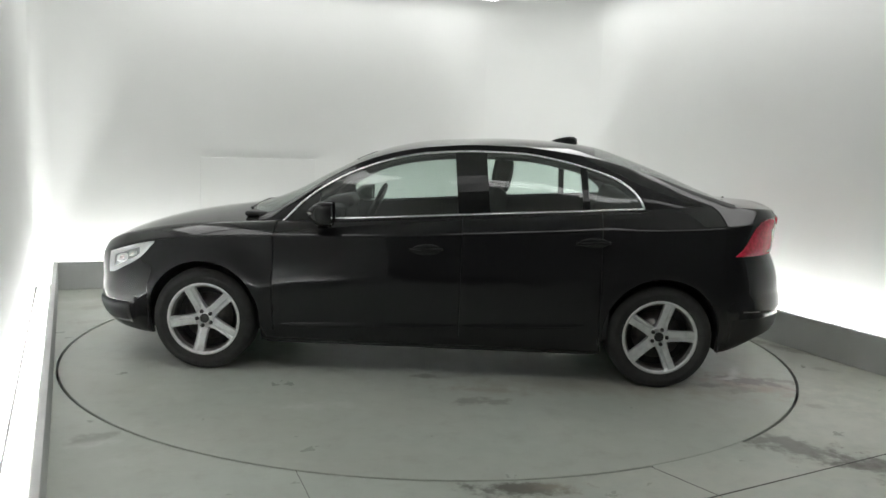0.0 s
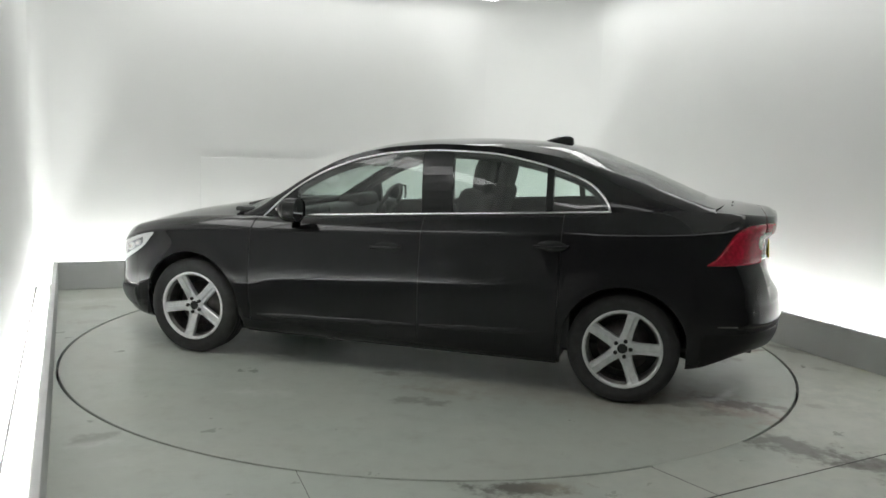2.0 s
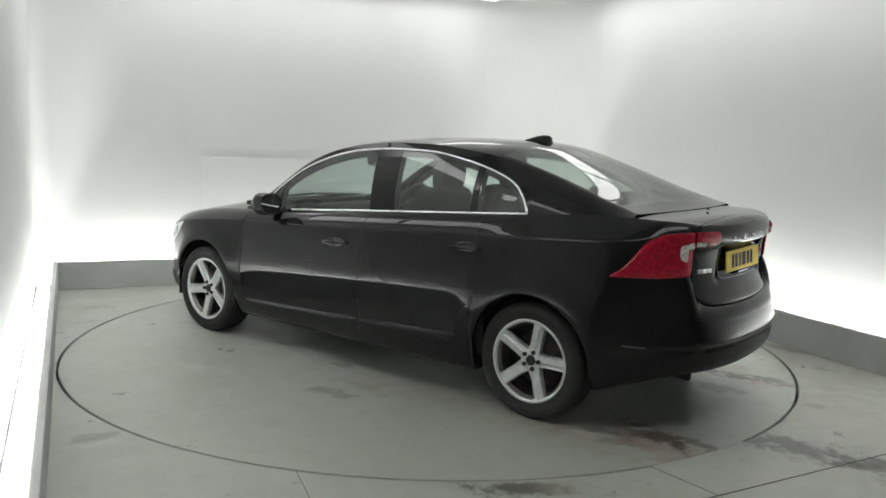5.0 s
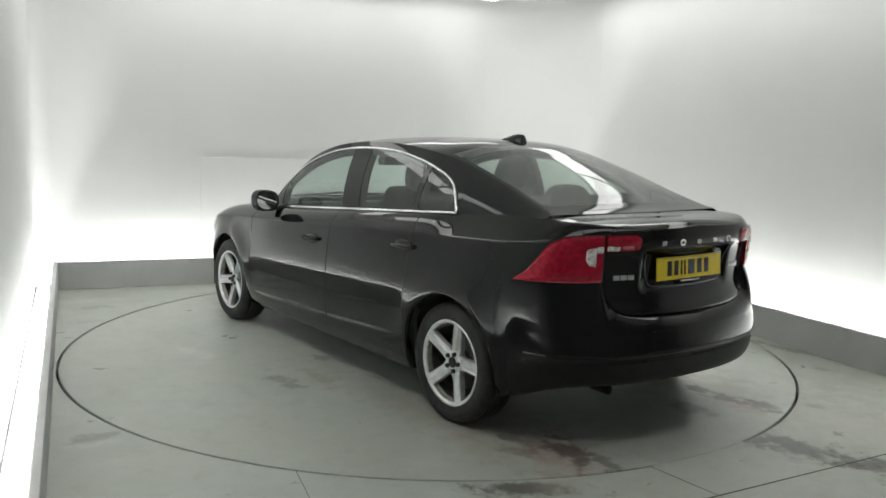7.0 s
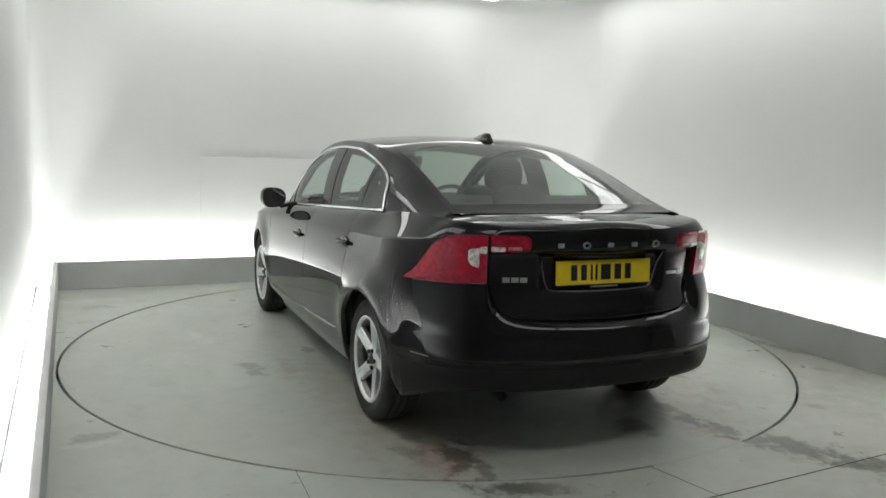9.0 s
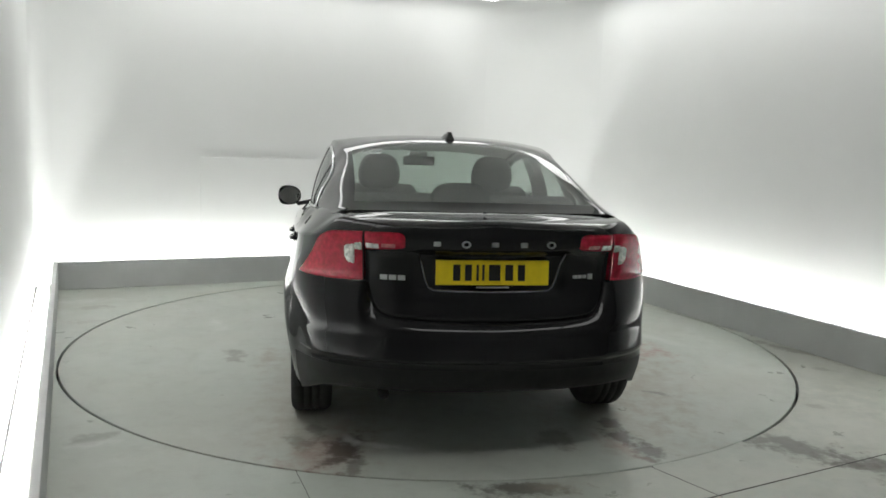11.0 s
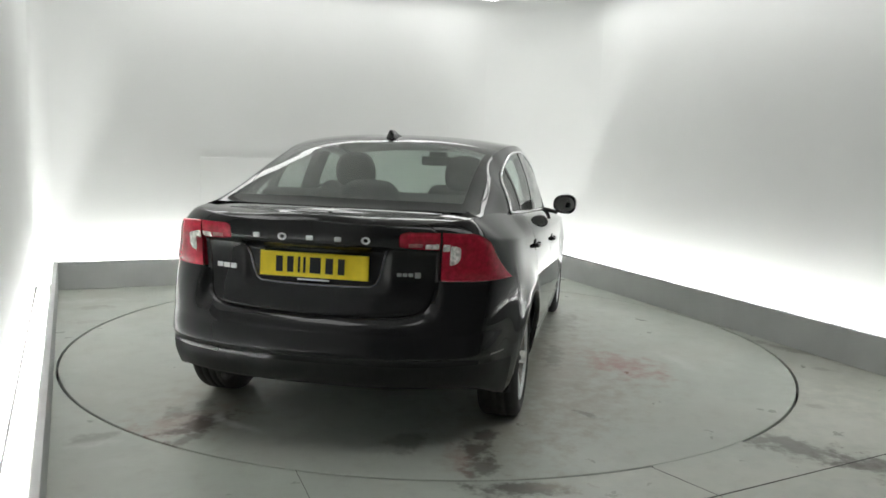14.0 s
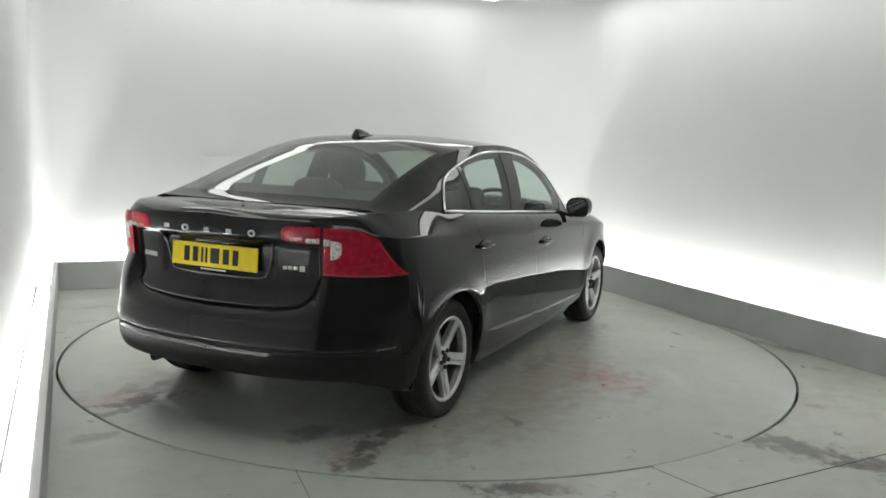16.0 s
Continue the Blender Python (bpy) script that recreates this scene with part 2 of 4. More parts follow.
def build_booth():
    wl, wr, wb = LEFT - GAP_LEFT, RIGHT + GAP_W, BACK + GAP_W
    slab("wall_back", wl - 0.12, wb, 0, wr + 0.12, wb + 0.12, TOP, WALLPAINT, label="white painted back wall of the photo booth", category="wall")
    slab("wall_left", wl - 0.12, FRONT, 0, wl, wb, TOP, WALLPAINT, label="white painted side wall with a lit foot", category="wall")
    slab("wall_right", wr, FRONT, 0, wr + 0.12, wb, TOP, WALLPAINT, label="white painted side wall with a lit foot", category="wall")
    slab("ceiling", wl - 0.12, FRONT, TOP, wr + 0.12, wb + 0.12, TOP + 0.1, WALLPAINT, label="white painted booth ceiling", category="ceiling")
    k = 0.035
    slab("wall_joint", wl, FRONT, 0, wl + 0.012, wb, 0.006, GAP, label="narrow dark joint at the foot of the wall", category="joint")
    slab("kick_wall_back", LEFT - k, BACK, 0, RIGHT + k, BACK + k, KICK_H, KICKPAINT, 0.004, label="low grey kick wall hiding the light trough", category="kick wall")
    slab("kick_wall_left", LEFT - k, FRONT, 0, LEFT, BACK, KICK_H, KICKPAINT, 0.004, label="low grey kick wall hiding the light trough", category="kick wall")
    slab("kick_wall_right", RIGHT, FRONT, 0, RIGHT + k, BACK, KICK_H, KICKPAINT, 0.004, label="low grey kick wall hiding the light trough", category="kick wall")
    # dim hall in front of the booth, where the camera stands
    slab("hall_wall_left", -5.2, -9.0, 0, -5.1, FRONT, 3.6, HALLGREY, label="plain grey wall of the hall", category="wall")
    slab("hall_wall_right", 6.0, -9.0, 0, 6.1, FRONT, 3.6, HALLGREY, label="plain grey wall of the hall", category="wall")
    slab("hall_wall_front", -5.2, -9.1, 0, 6.1, -9.0, 3.6, HALLGREY, label="plain grey wall of the hall", category="wall")
    slab("hall_ceiling", -5.2, -9.1, 3.6, 6.1, FRONT, 3.7, HALLGREY, label="plain grey ceiling of the hall", category="ceiling")
    slab("hall_wall_beside", -5.2, FRONT - 0.1, 0, wl - 0.12, FRONT, 3.6, HALLGREY, label="plain grey wall beside the booth", category="wall")
    slab("hall_wall_beyond", wr + 0.12, FRONT - 0.1, 0, 6.1, FRONT, 3.6, HALLGREY, label="plain grey wall beside the booth", category="wall")
    slab("hall_lintel", wl - 0.12, FRONT - 0.1, TOP, wr + 0.12, FRONT, 3.6, HALLGREY, label="plain grey lintel over the booth's open side", category="wall")


def build_floor():
    # floor with a round hole for the turntable
    n, r = 160, DISC_R + 0.012
    verts, faces = [], []
    lim = (-5.2, -9.1, 6.1, BACK + GAP_W)
    for i in range(n):
        a = 2 * math.pi * i / n
        c, s = math.cos(a), math.sin(a)
        k = min((lim[2] if c > 0 else lim[0]) / c if abs(c) > 1e-6 else 1e9, (lim[3] if s > 0 else lim[1]) / s if abs(s) > 1e-6 else 1e9)
        verts += [(r * c, r * s, 0), (k * c, k * s, 0), (r * c, r * s, -0.06)]
    for i in range(n):
        j = (i + 1) % n
        faces += [(3 * i, 3 * i + 1, 3 * j + 1, 3 * j), (3 * i, 3 * j, 3 * j + 2, 3 * i + 2)]
    for cx, cy, a, b in ((lim[2], lim[3], 0, 1), (lim[0], lim[3], 1, 1), (lim[0], lim[1], 1, 0), (lim[2], lim[1], 0, 0)):
        ang = math.atan2(cy, cx) % (2 * math.pi)
        i = int(ang / (2 * math.pi) * n)
        verts.append((cx, cy, 0))
        faces.append((3 * i + 1, len(verts) - 1, 3 * ((i + 1) % n) + 1))
    turned = [ROOM @ Vector(v) for v in verts]
    tagged(mesh_object("floor", turned, faces, FLOORPAINT, None, False), "grey painted concrete floor with oil stains and scuffs", "floor", "", "structure")
    pit = bmesh.new()
    bmesh.ops.create_circle(pit, cap_ends=True, segments=96, radius=DISC_R + 0.1, matrix=pose(0, 0, -0.06))
    tagged(part("turntable_pit", pit, GAP, None), "dark pit under the turntable's rim", "pit", "", "structure")


def build_disc():
    e = tagged(new("turntable"), "round grey painted car turntable flush with the floor", "turntable")
    n = 160

    def rings(name, prof, material, label=""):
        verts, faces, m = [], [], len(prof)
        for i in range(n):
            a = 2 * math.pi * i / n
            verts += [(r * math.cos(a), r * math.sin(a), z) for r, z in prof]
        for i in range(n):
            j = (i + 1) % n
            faces += [(i * m + k, i * m + k + 1, j * m + k + 1, j * m + k) for k in range(m - 1)]
        if prof[0][0] < 0.1:
            faces.append(tuple(i * m for i in range(n)))
        mesh_object(name, verts, faces, material, e, False, label)
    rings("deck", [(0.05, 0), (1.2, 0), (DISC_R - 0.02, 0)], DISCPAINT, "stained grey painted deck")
    rings("deck_rim", [(DISC_R - 0.02, 0.0), (DISC_R - 0.007, 0.0), (DISC_R - 0.004, -0.003), (DISC_R - 0.004, -0.05)], DISCPAINT)
    return e


def build_tubes():
    def low(x0, y0, x1, y1):
        d = Vector((x1 - x0, y1 - y0, 0))
        u = d.normalized()
        e = tagged(new("tube_lamp"), "white fluorescent tube on the floor of the light trough", "tube lamp", "tubes in the trough")
        e.matrix_world = ROOM @ pose(x0, y0, 0.06)
        tube("glowing_tube", [u * 0.01, d - u * 0.01], 0.019, TUBELOW, e, sides=10)
        box("lamp_batten", (d.length, 0.05, 0.03), pose(d.x / 2, d.y / 2, -0.040, 0, 0, math.degrees(math.atan2(d.y, d.x))), WALLPAINT, e, 0.004)

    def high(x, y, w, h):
        e = tagged(new("ceiling_light"), "white strip diffuser lit along the ceiling's edge, the front row added", "ceiling light", "diffusers under the ceiling")
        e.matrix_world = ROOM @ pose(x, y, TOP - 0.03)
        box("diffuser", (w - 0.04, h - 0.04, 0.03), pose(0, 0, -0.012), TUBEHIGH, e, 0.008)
        bm = bmesh.new()
        for s in (1, -1):
            bevelled_box(bm, (0.02, h, 0.06), pose(s * (w / 2 - 0.01), 0, 0), 0.003)
            bevelled_box(bm, (w - 0.042, 0.02, 0.06), pose(0, s * (h / 2 - 0.01), 0), 0.003)
        part("light_frame", bm, WALLPAINT, e)

    g = GAP_W / 2
    for i in range(3):
        low(LEFT + 0.02 + 1.60 * i, BACK + g, LEFT + 0.02 + 1.60 * i + 1.57, BACK + g)
        for x in (LEFT - GAP_LEFT / 2, RIGHT + g):
            low(x, -2.85 + 1.80 * i, x, -2.85 + 1.80 * i + 1.77)
    wl, wr, wb, q = LEFT - GAP_LEFT, RIGHT + GAP_W, BACK + GAP_W, 0.44
    for i in range(3):
        high(-1.15 + 1.22 * i, wb - q, 1.20, 0.56)
        # unseen row over the open side, added to brighten the floor's front
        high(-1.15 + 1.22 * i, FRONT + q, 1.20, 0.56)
        high(wl + q, -1.75 + 1.50 * i, 0.56, 1.46)
        high(wr - q, -1.75 + 1.50 * i, 0.56, 1.46)


def build_corner(r, side):
    """A rounded inner corner of the walls, a quarter of a drum."""
    n, verts = 40, []
    cx, cy = (RIGHT + GAP_W - r if side > 0 else LEFT - GAP_LEFT + r), BACK + GAP_W - r
    k = r - 0.0006
    for i in range(n + 1):
        a = math.pi / 2 * i / n
        for z in (0.0, TOP):
            verts.append(ROOM @ Vector((cx + side * k * math.cos(a), cy + k * math.sin(a), z)))
    faces = [(2 * i, 2 * i + 1, 2 * i + 3, 2 * i + 2) for i in range(n)]
    tagged(mesh_object("wall_corner", verts, faces, WALLPAINT, None, True), "rounded white painted corner of the booth walls", "wall", "", "structure")


def build_joints():
    """Joints between the floor's cover plates."""
    for a, b, wide in (((-0.57, -2.40), (-0.40, -2.85), 0.002), ((1.03, -2.25), (1.25, -2.55), 0.0012), ((0.95, -2.69), (2.95, -1.63), 0.006)):
        d = Vector((b[0] - a[0], b[1] - a[1], 0))
        ob = box("floor_joint", (d.length, wide, 0.004), pose((a[0] + b[0]) / 2, (a[1] + b[1]) / 2, -0.0005, 0, 0, math.degrees(math.atan2(d.y, d.x))), JOINT)
        tagged(ob, "narrow dark joint between floor plates", "floor joint", "", "structure")


def build_wall_door():
    """A flush white door leaf in the back wall, seen as a faint outline."""
    y = BACK + GAP_W
    x0, x1, z1 = -1.20, -0.05, 1.20
    m = new("access_hatch")
    tagged(m, "flush white painted access hatch in the back wall", "hatch")
    m.matrix_world = ROOM @ pose(x0, y, 0)
    w = x1 - x0
    box("hatch_leaf", (w, 0.011, z1), pose(w / 2, -0.0055, z1 / 2), WALLPAINT, m, 0.003)
    for hx in (0.12, w - 0.12):
        box("hatch_fixing", (0.03, 0.004, 0.03), pose(hx, -0.0125, z1 - 0.06), WALLPAINT, m, 0.001)


def build_packed_joint(a0, a1):
    """Dirt that fills a stretch of the joint round the turntable."""
    verts, faces, n = [], [], 24
    for i in range(n + 1):
        a = radians(a0 + (a1 - a0) * i / n)
        for r, z in ((DISC_R - 0.003, -0.0015), (DISC_R + 0.0112, -0.0015), (DISC_R + 0.0112, -0.03), (DISC_R - 0.003, -0.03)):
            verts.append((r * math.cos(a), r * math.sin(a), z))
    for i in range(n):
        faces += [(4 * i + j, 4 * i + 4 + j, 4 * i + 4 + (j + 1) % 4, 4 * i + (j + 1) % 4) for j in range(4)]
    faces += [(0, 1, 2, 3), tuple(4 * n + j for j in range(4))]
    tagged(mesh_object("packed_joint", verts, faces, FLOORPAINT, None, False), "pale dirt packed into the turntable's joint", "floor joint", "", "structure")


build_packed_joint(-65, -50)
build_packed_joint(32, 60)
build_booth()
build_corner(0.90, 1)
build_corner(0.16, -1)
build_joints()
build_wall_door()
build_floor()
turntable = build_disc()
build_tubes()


# ---- the car: x forward, y to its left, z up; its origin lies on the ground midway between the axles ----
WB, WHEEL_R, HUB_Z, ARCH_R = 1.388, 0.318, 0.313, 0.352
SILL_Z = 0.195
X_NOSE, X_TAIL = 2.27, -2.215
car = tagged(new("car"), "black four-door saloon car with silver five-spoke wheels, parked on the turntable", "car")

shoulder_z = curve_of((2.30, 0.57), (2.2, 0.63), (2.0, 0.715), (1.68, 0.79), (1.1, 0.835), (0.4, 0.865), (-0.4, 0.905), (-1.0, 0.935), (-1.6, 0.97), (-1.95, 1.0), (-2.19, 1.03))
belt_z = curve_of((2.30, 0.59), (2.2, 0.69), (2.0, 0.785), (1.7, 0.86), (1.4, 0.90), (1.1, 0.92), (0.63, 0.945), (-0.18, 1.0), (-0.8, 1.04), (-1.26, 1.07), (-1.7, 1.098), (-2.0, 1.092), (-2.19, 1.07))
belt_y0 = curve_of((2.30, 0.60), (2.0, 0.66), (1.5, 0.72), (1.1, 0.755), (0.63, 0.785), (-0.2, 0.80), (-0.8, 0.80), (-1.26, 0.775), (-1.7, 0.72), (-2.0, 0.66), (-2.19, 0.62))
deck_z = curve_of((2.30, 0.60), (2.25, 0.665), (2.13, 0.762), (1.93, 0.845), (1.72, 0.90), (1.52, 0.935), (1.35, 0.96), (1.1, 0.985), (0.0, 1.05), (-1.6, 1.168), (-1.75, 1.152), (-1.85, 1.128), (-1.92, 1.112), (-1.99, 1.105), (-2.08, 1.103), (-2.165, 1.101), (-2.19, 1.092), (-2.205, 1.079))
arc_top = curve_of((0.925, 0.922), (0.90, 0.945), (0.82, 1.03), (0.67, 1.145), (0.46, 1.255), (0.25, 1.325), (0.04, 1.365), (-0.27, 1.385), (-0.51, 1.38), (-0.79, 1.338), (-0.99, 1.285), (-1.14, 1.225), (-1.21, 1.17), (-1.255, 1.11), (-1.27, 1.07))
rail_z = curve_of((1.1, 0.925), (1.0, 0.965), (0.9, 1.035), (0.8, 1.10), (0.66, 1.19), (0.45, 1.30), (0.25, 1.365), (0.04, 1.403), (-0.27, 1.425), (-0.51, 1.422), (-0.79, 1.395), (-0.99, 1.362), (-1.2, 1.309), (-1.4, 1.249), (-1.6, 1.183), (-1.86, 1.106))
rail_y = curve_of((1.1, 0.745), (0.8, 0.70), (0.45, 0.68), (0.25, 0.668), (-0.27, 0.658), (-0.86, 0.628), (-1.05, 0.610), (-1.4, 0.614), (-1.76, 0.632), (-1.86, 0.64))
roof_z = curve_of((1.3, 0.972), (1.2, 0.995), (0.95, 1.09), (0.79, 1.18), (0.63, 1.262), (0.48, 1.335), (0.32, 1.392), (0.12, 1.435), (-0.07, 1.455), (-0.47, 1.472), (-0.86, 1.458), (-1.05, 1.428), (-1.25, 1.366), (-1.45, 1.294), (-1.65, 1.212), (-1.75, 1.170), (-1.80, 1.151), (-1.86, 1.129), (-1.95, 1.107))
bow_x = curve_of((1.1, 0.16), (0.8, 0.12), (0.5, 0.08), (0.2, 0.03), (-0.3, 0.0), (-0.9, -0.03), (-1.1, -0.05), (-1.86, -0.07))


NOSE = (1.45, 2.7, 2.2)             # where the nose's plan curve begins, and its powers
TAIL = (-1.45, 3.1, 2.45)
DOOR_EDGES = (0.955, -0.18, -1.015)
LID_Y = 0.577                       # half width of the boot lid
NSIDE, NSHOULDER, NTOP = 64, 9, 12
TAIL_ROWS = -WB - ARCH_R - 0.012    # behind it the rows follow the lid's lower edge


def base_y(x):
    return 0.932 - (0.030 if x > -0.1 else 0.018) * ((x + 0.1) / 1.6) ** 2


def end_of(x):
    return (NOSE, X_NOSE) if x > NOSE[0] else (TAIL, X_TAIL) if x < TAIL[0] else (None, 0)


def plan_y(x):
    end, tip = end_of(x)
    if not end:
        return base_y(x)
    u = min((x - end[0]) / (tip - end[0]), 1)
    return base_y(x) * (1 - u ** end[1]) ** (1 / end[2])


def plan_normal(x, y):
    """Outward direction of the plan line."""
    b, slope = base_y(x), (-0.060 if x > -0.1 else -0.036) * (x + 0.1) / 1.6 ** 2
    end, tip = end_of(x)
    if not end:
        return Vector((-slope, 1, 0)).normalized()
    L = tip - end[0]
    u = min((x - end[0]) / L, 1)
    k = end[2] * (y / b) ** (end[2] - 1) / b
    return Vector((end[1] * u ** (end[1] - 1) / L - k * y / b * slope, max(k, 1e-9), 0)).normalized()


def x_of_y(y, end):
    """The plan line's x at half width y, at the nose or the tail."""
    tip = X_NOSE if end is NOSE else X_TAIL
    x = tip
    for _ in range(12):
        x = end[0] + (tip - end[0]) * (1 - min(y / base_y(x), 1) ** end[2]) ** (1 / end[1])
    return x


def belt_y(x, y=None):
    return min(belt_y0(x), (plan_y(x) if y is None else y) * 0.86)


off_side = curve_of((1.06, -0.008), (0.95, -0.004), (0.86, -0.001), (0.74, 0.001), (0.62, 0.002), (0.50, 0.000), (0.42, -0.004), (0.35, -0.010), (0.30, -0.018), (0.25, -0.032), (0.19, -0.06))
off_front = curve_of((0.70, 0), (0.60, 0.012), (0.50, 0.014), (0.42, 0.02), (0.34, 0.02), (0.26, -0.01), (0.19, -0.06))
# the tail: the boot lid's face, the panel beside it under the lamp, and the bumper below its shelf
lid_off = curve_of((1.09, -0.022), (1.07, -0.012), (1.045, 0.0), (1.02, 0.004), (0.985, -0.002), (0.968, -0.006), (0.957, -0.026), (0.90, -0.036), (0.82, -0.042), (0.765, -0.038), (0.725, -0.027), (0.695, -0.012), (0.67, -0.002), (0.645, 0.0))
quarter_off = curve_of((1.09, -0.022), (1.045, 0.0), (1.0, 0.0), (0.94, -0.006), (0.86, -0.010), (0.81, -0.012))
bumper_off = curve_of((0.585, 0.048), (0.55, 0.058), (0.51, 0.066), (0.490, 0.0685), (0.480, 0.066), (0.470, 0.056), (0.44, 0.057), (0.40, 0.054), (0.37, 0.046), (0.34, 0.030), (0.27, -0.01), (0.19, -0.05))
lid_foot = curve_of((0.0, 0.645), (0.33, 0.655), (0.45, 0.666), (0.505, 0.684), (0.535, 0.715), (0.555, 0.76), (0.570, 0.811), (0.58, 0.815), (1.0, 0.815))
SHELF_Z = 0.585


def off_rear(z, y):
    """How far the tail stands out from its plan line at half width y."""
    zl, lid = lid_foot(y), smoothstep(0.586, 0.566, y)
    if z <= SHELF_Z:
        return bumper_off(z)
    upper = lid_off(max(z, zl)) * lid + quarter_off(max(z, zl)) * (1 - lid)
    if z < zl:
        k = (zl - z) / (zl - SHELF_Z)
        upper += (0.048 - upper) * (1 - (1 - k) ** 2)
    return upper - 0.013 * lid * max(0.0, 1 - abs(z - zl) / 0.004)

tuck = curve_of((2.3, 0.0), (1.9, 0.02), (1.0, 0.018), (0.0, 0.022), (-0.8, 0.032), (-1.4, 0.045), (-1.9, 0.035), (-2.2, 0.01))


def foot_z(x):
    """Lower edge of the body side: the sill, the wheel arches, the bumpers."""
    base = SILL_Z
    if x > WB:
        base = 0.20 + 0.03 * smoothstep(1.75, 2.3, x)
    if x < -WB:
        base = 0.23 + 0.11 * smoothstep(-1.74, -2.12, x)
    for w in (WB, -WB):
        d = abs(x - w)
        if d < ARCH_R:
            base = max(base, HUB_Z + 0.012 + math.sqrt(ARCH_R ** 2 - d * d))
    return base


def stations():
    """Places (x, half width) along the plan line, from the nose's tip to the tail's."""
    out = [(x_of_y(y, NOSE), y) for y in np.linspace(0, 0.78, 36)]
    xs = []
    for w in (WB, -WB):
        xs += [w + ARCH_R * 0.9999 * math.cos(math.pi * k / 36) for k in range(37)]
        xs += [w + ARCH_R + 0.001, w - ARCH_R - 0.001]
    xs += list(np.linspace(out[-1][0] - 0.01, WB + ARCH_R + 0.02, 8)) + list(np.linspace(WB - ARCH_R - 0.03, -WB + ARCH_R + 0.03, 44))
    for g in DOOR_EDGES:
        xs += [g + 0.0026, g - 0.0026]
    ys = list(np.linspace(0, 0.80, 52)) + [LID_Y - 0.003, LID_Y + 0.003] + list(np.linspace(0.49, 0.572, 14))
    tail = [(x_of_y(y, TAIL), y) for y in sorted(ys, reverse=True)]
    xs += list(np.linspace(-WB - ARCH_R - 0.02, tail[0][0] + 0.01, 8))
    out += [(x, plan_y(x)) for x in sorted(xs, reverse=True)] + tail
    keep = [out[0]]
    for p in out[1:]:
        near = any(abs(p[0] - g) < 0.0052 for g in DOOR_EDGES) or (p[0] < -1.9 and abs(p[1] - LID_Y) < 0.0035)
        if math.hypot(p[0] - keep[-1][0], p[1] - keep[-1][1]) > (0.002 if near else 0.0055) or p is out[-1]:
            keep.append(p)
    return keep


def side_point(x, z, y=None, proud=0.0):
    """A point of the car's left flank, nose or tail, on the plan line's outward normal."""
    y = plan_y(x) if y is None else y
    n = plan_normal(x, y)
    front, rear = smoothstep(0.25, 0.85, n.x), smoothstep(0.35, 0.97, -n.x)
    off = off_side(z) * (1 - front) * (1 - rear) + off_front(z) * front + off_rear(z, y) * rear
    zsh = shoulder_z(x)
    off -= tuck(x) * smoothstep(zsh - 0.30, zsh + 0.02, z) * (1 - rear) * (1 - front)
    for w in (WB, -WB):
        d = math.hypot(x - w, z - HUB_Z - 0.012)
        off += 0.019 * math.exp(-(max(d - ARCH_R - 0.012, 0) / 0.088) ** 2) * smoothstep(0.28, 0.56, z)
    if x < -1.9 and y < 0.40:
        # recess of the number plate in the boot lid
        k = smoothstep(0.365, 0.325, y + max(0, 0.80 - z) * 0.5) * smoothstep(0.772, 0.785, z) * smoothstep(0.962, 0.948, z)
        off -= 0.020 * k
    p = Vector((x, y, 0)) + n * (off + proud)
    return Vector((p.x, max(p.y, 0.0), z))


def column(x, y):
    """The left half of the lower body's section: foot, shoulder, belt, centre line."""
    z0, z1 = foot_z(x), shoulder_z(x)
    if x < TAIL_ROWS:
        zl = lid_foot(y)
        zs = [z0 + (0.46 - z0) * j / 8 for j in range(8)] + [0.46 + (SHELF_Z - 0.46) * j / 16 for j in range(16)]
        zs += [SHELF_Z + (zl - 0.005 - SHELF_Z) * j / 16 for j in range(16)] + [zl - 0.005, zl - 0.002, zl + 0.002, zl + 0.005]
        zs += [zl + 0.005 + (z1 - zl - 0.005) * j / (NSIDE - 43) for j in range(1, NSIDE - 42)]
    elif z0 < 0.40:
        zs = [z0 + (0.42 - z0) * j / 10 for j in range(10)] + [0.42 + 0.28 * j / 34 for j in range(34)]
        zs += [0.70 + (z1 - 0.70) * j / (NSIDE - 44) for j in range(NSIDE - 43)]
        if z1 < 0.76:
            zs = [z0 + (z1 - z0) * j / NSIDE for j in range(NSIDE + 1)]
    else:
        zs = [z0 + (z1 - z0) * j / NSIDE for j in range(NSIDE + 1)]
    out = [side_point(x, z, y) for z in zs]
    a = out[-1]
    yb, zb = belt_y(x, y), max(belt_z(x), z1 + 0.004)
    power = 1.7 - 0.65 * smoothstep(-1.05, -1.35, x) * smoothstep(-2.02, -1.85, x)    # straight under the rear pillar
    for j in range(1, NSHOULDER + 1):
        k = j / NSHOULDER
        out.append(Vector((a.x + (x - a.x) * k, a.y + (yb - a.y) * k, z1 + (zb - z1) * (1 - (1 - k) ** power))))
    zc = max(deck_z(x), zb)
    for j in range(1, NTOP + 1):
        k = j / NTOP
        out.append(Vector((x, (yb) * (1 - k), zb + (zc - zb) * (1 - (1 - k) ** 2.0))))
    return out


ST = stations()


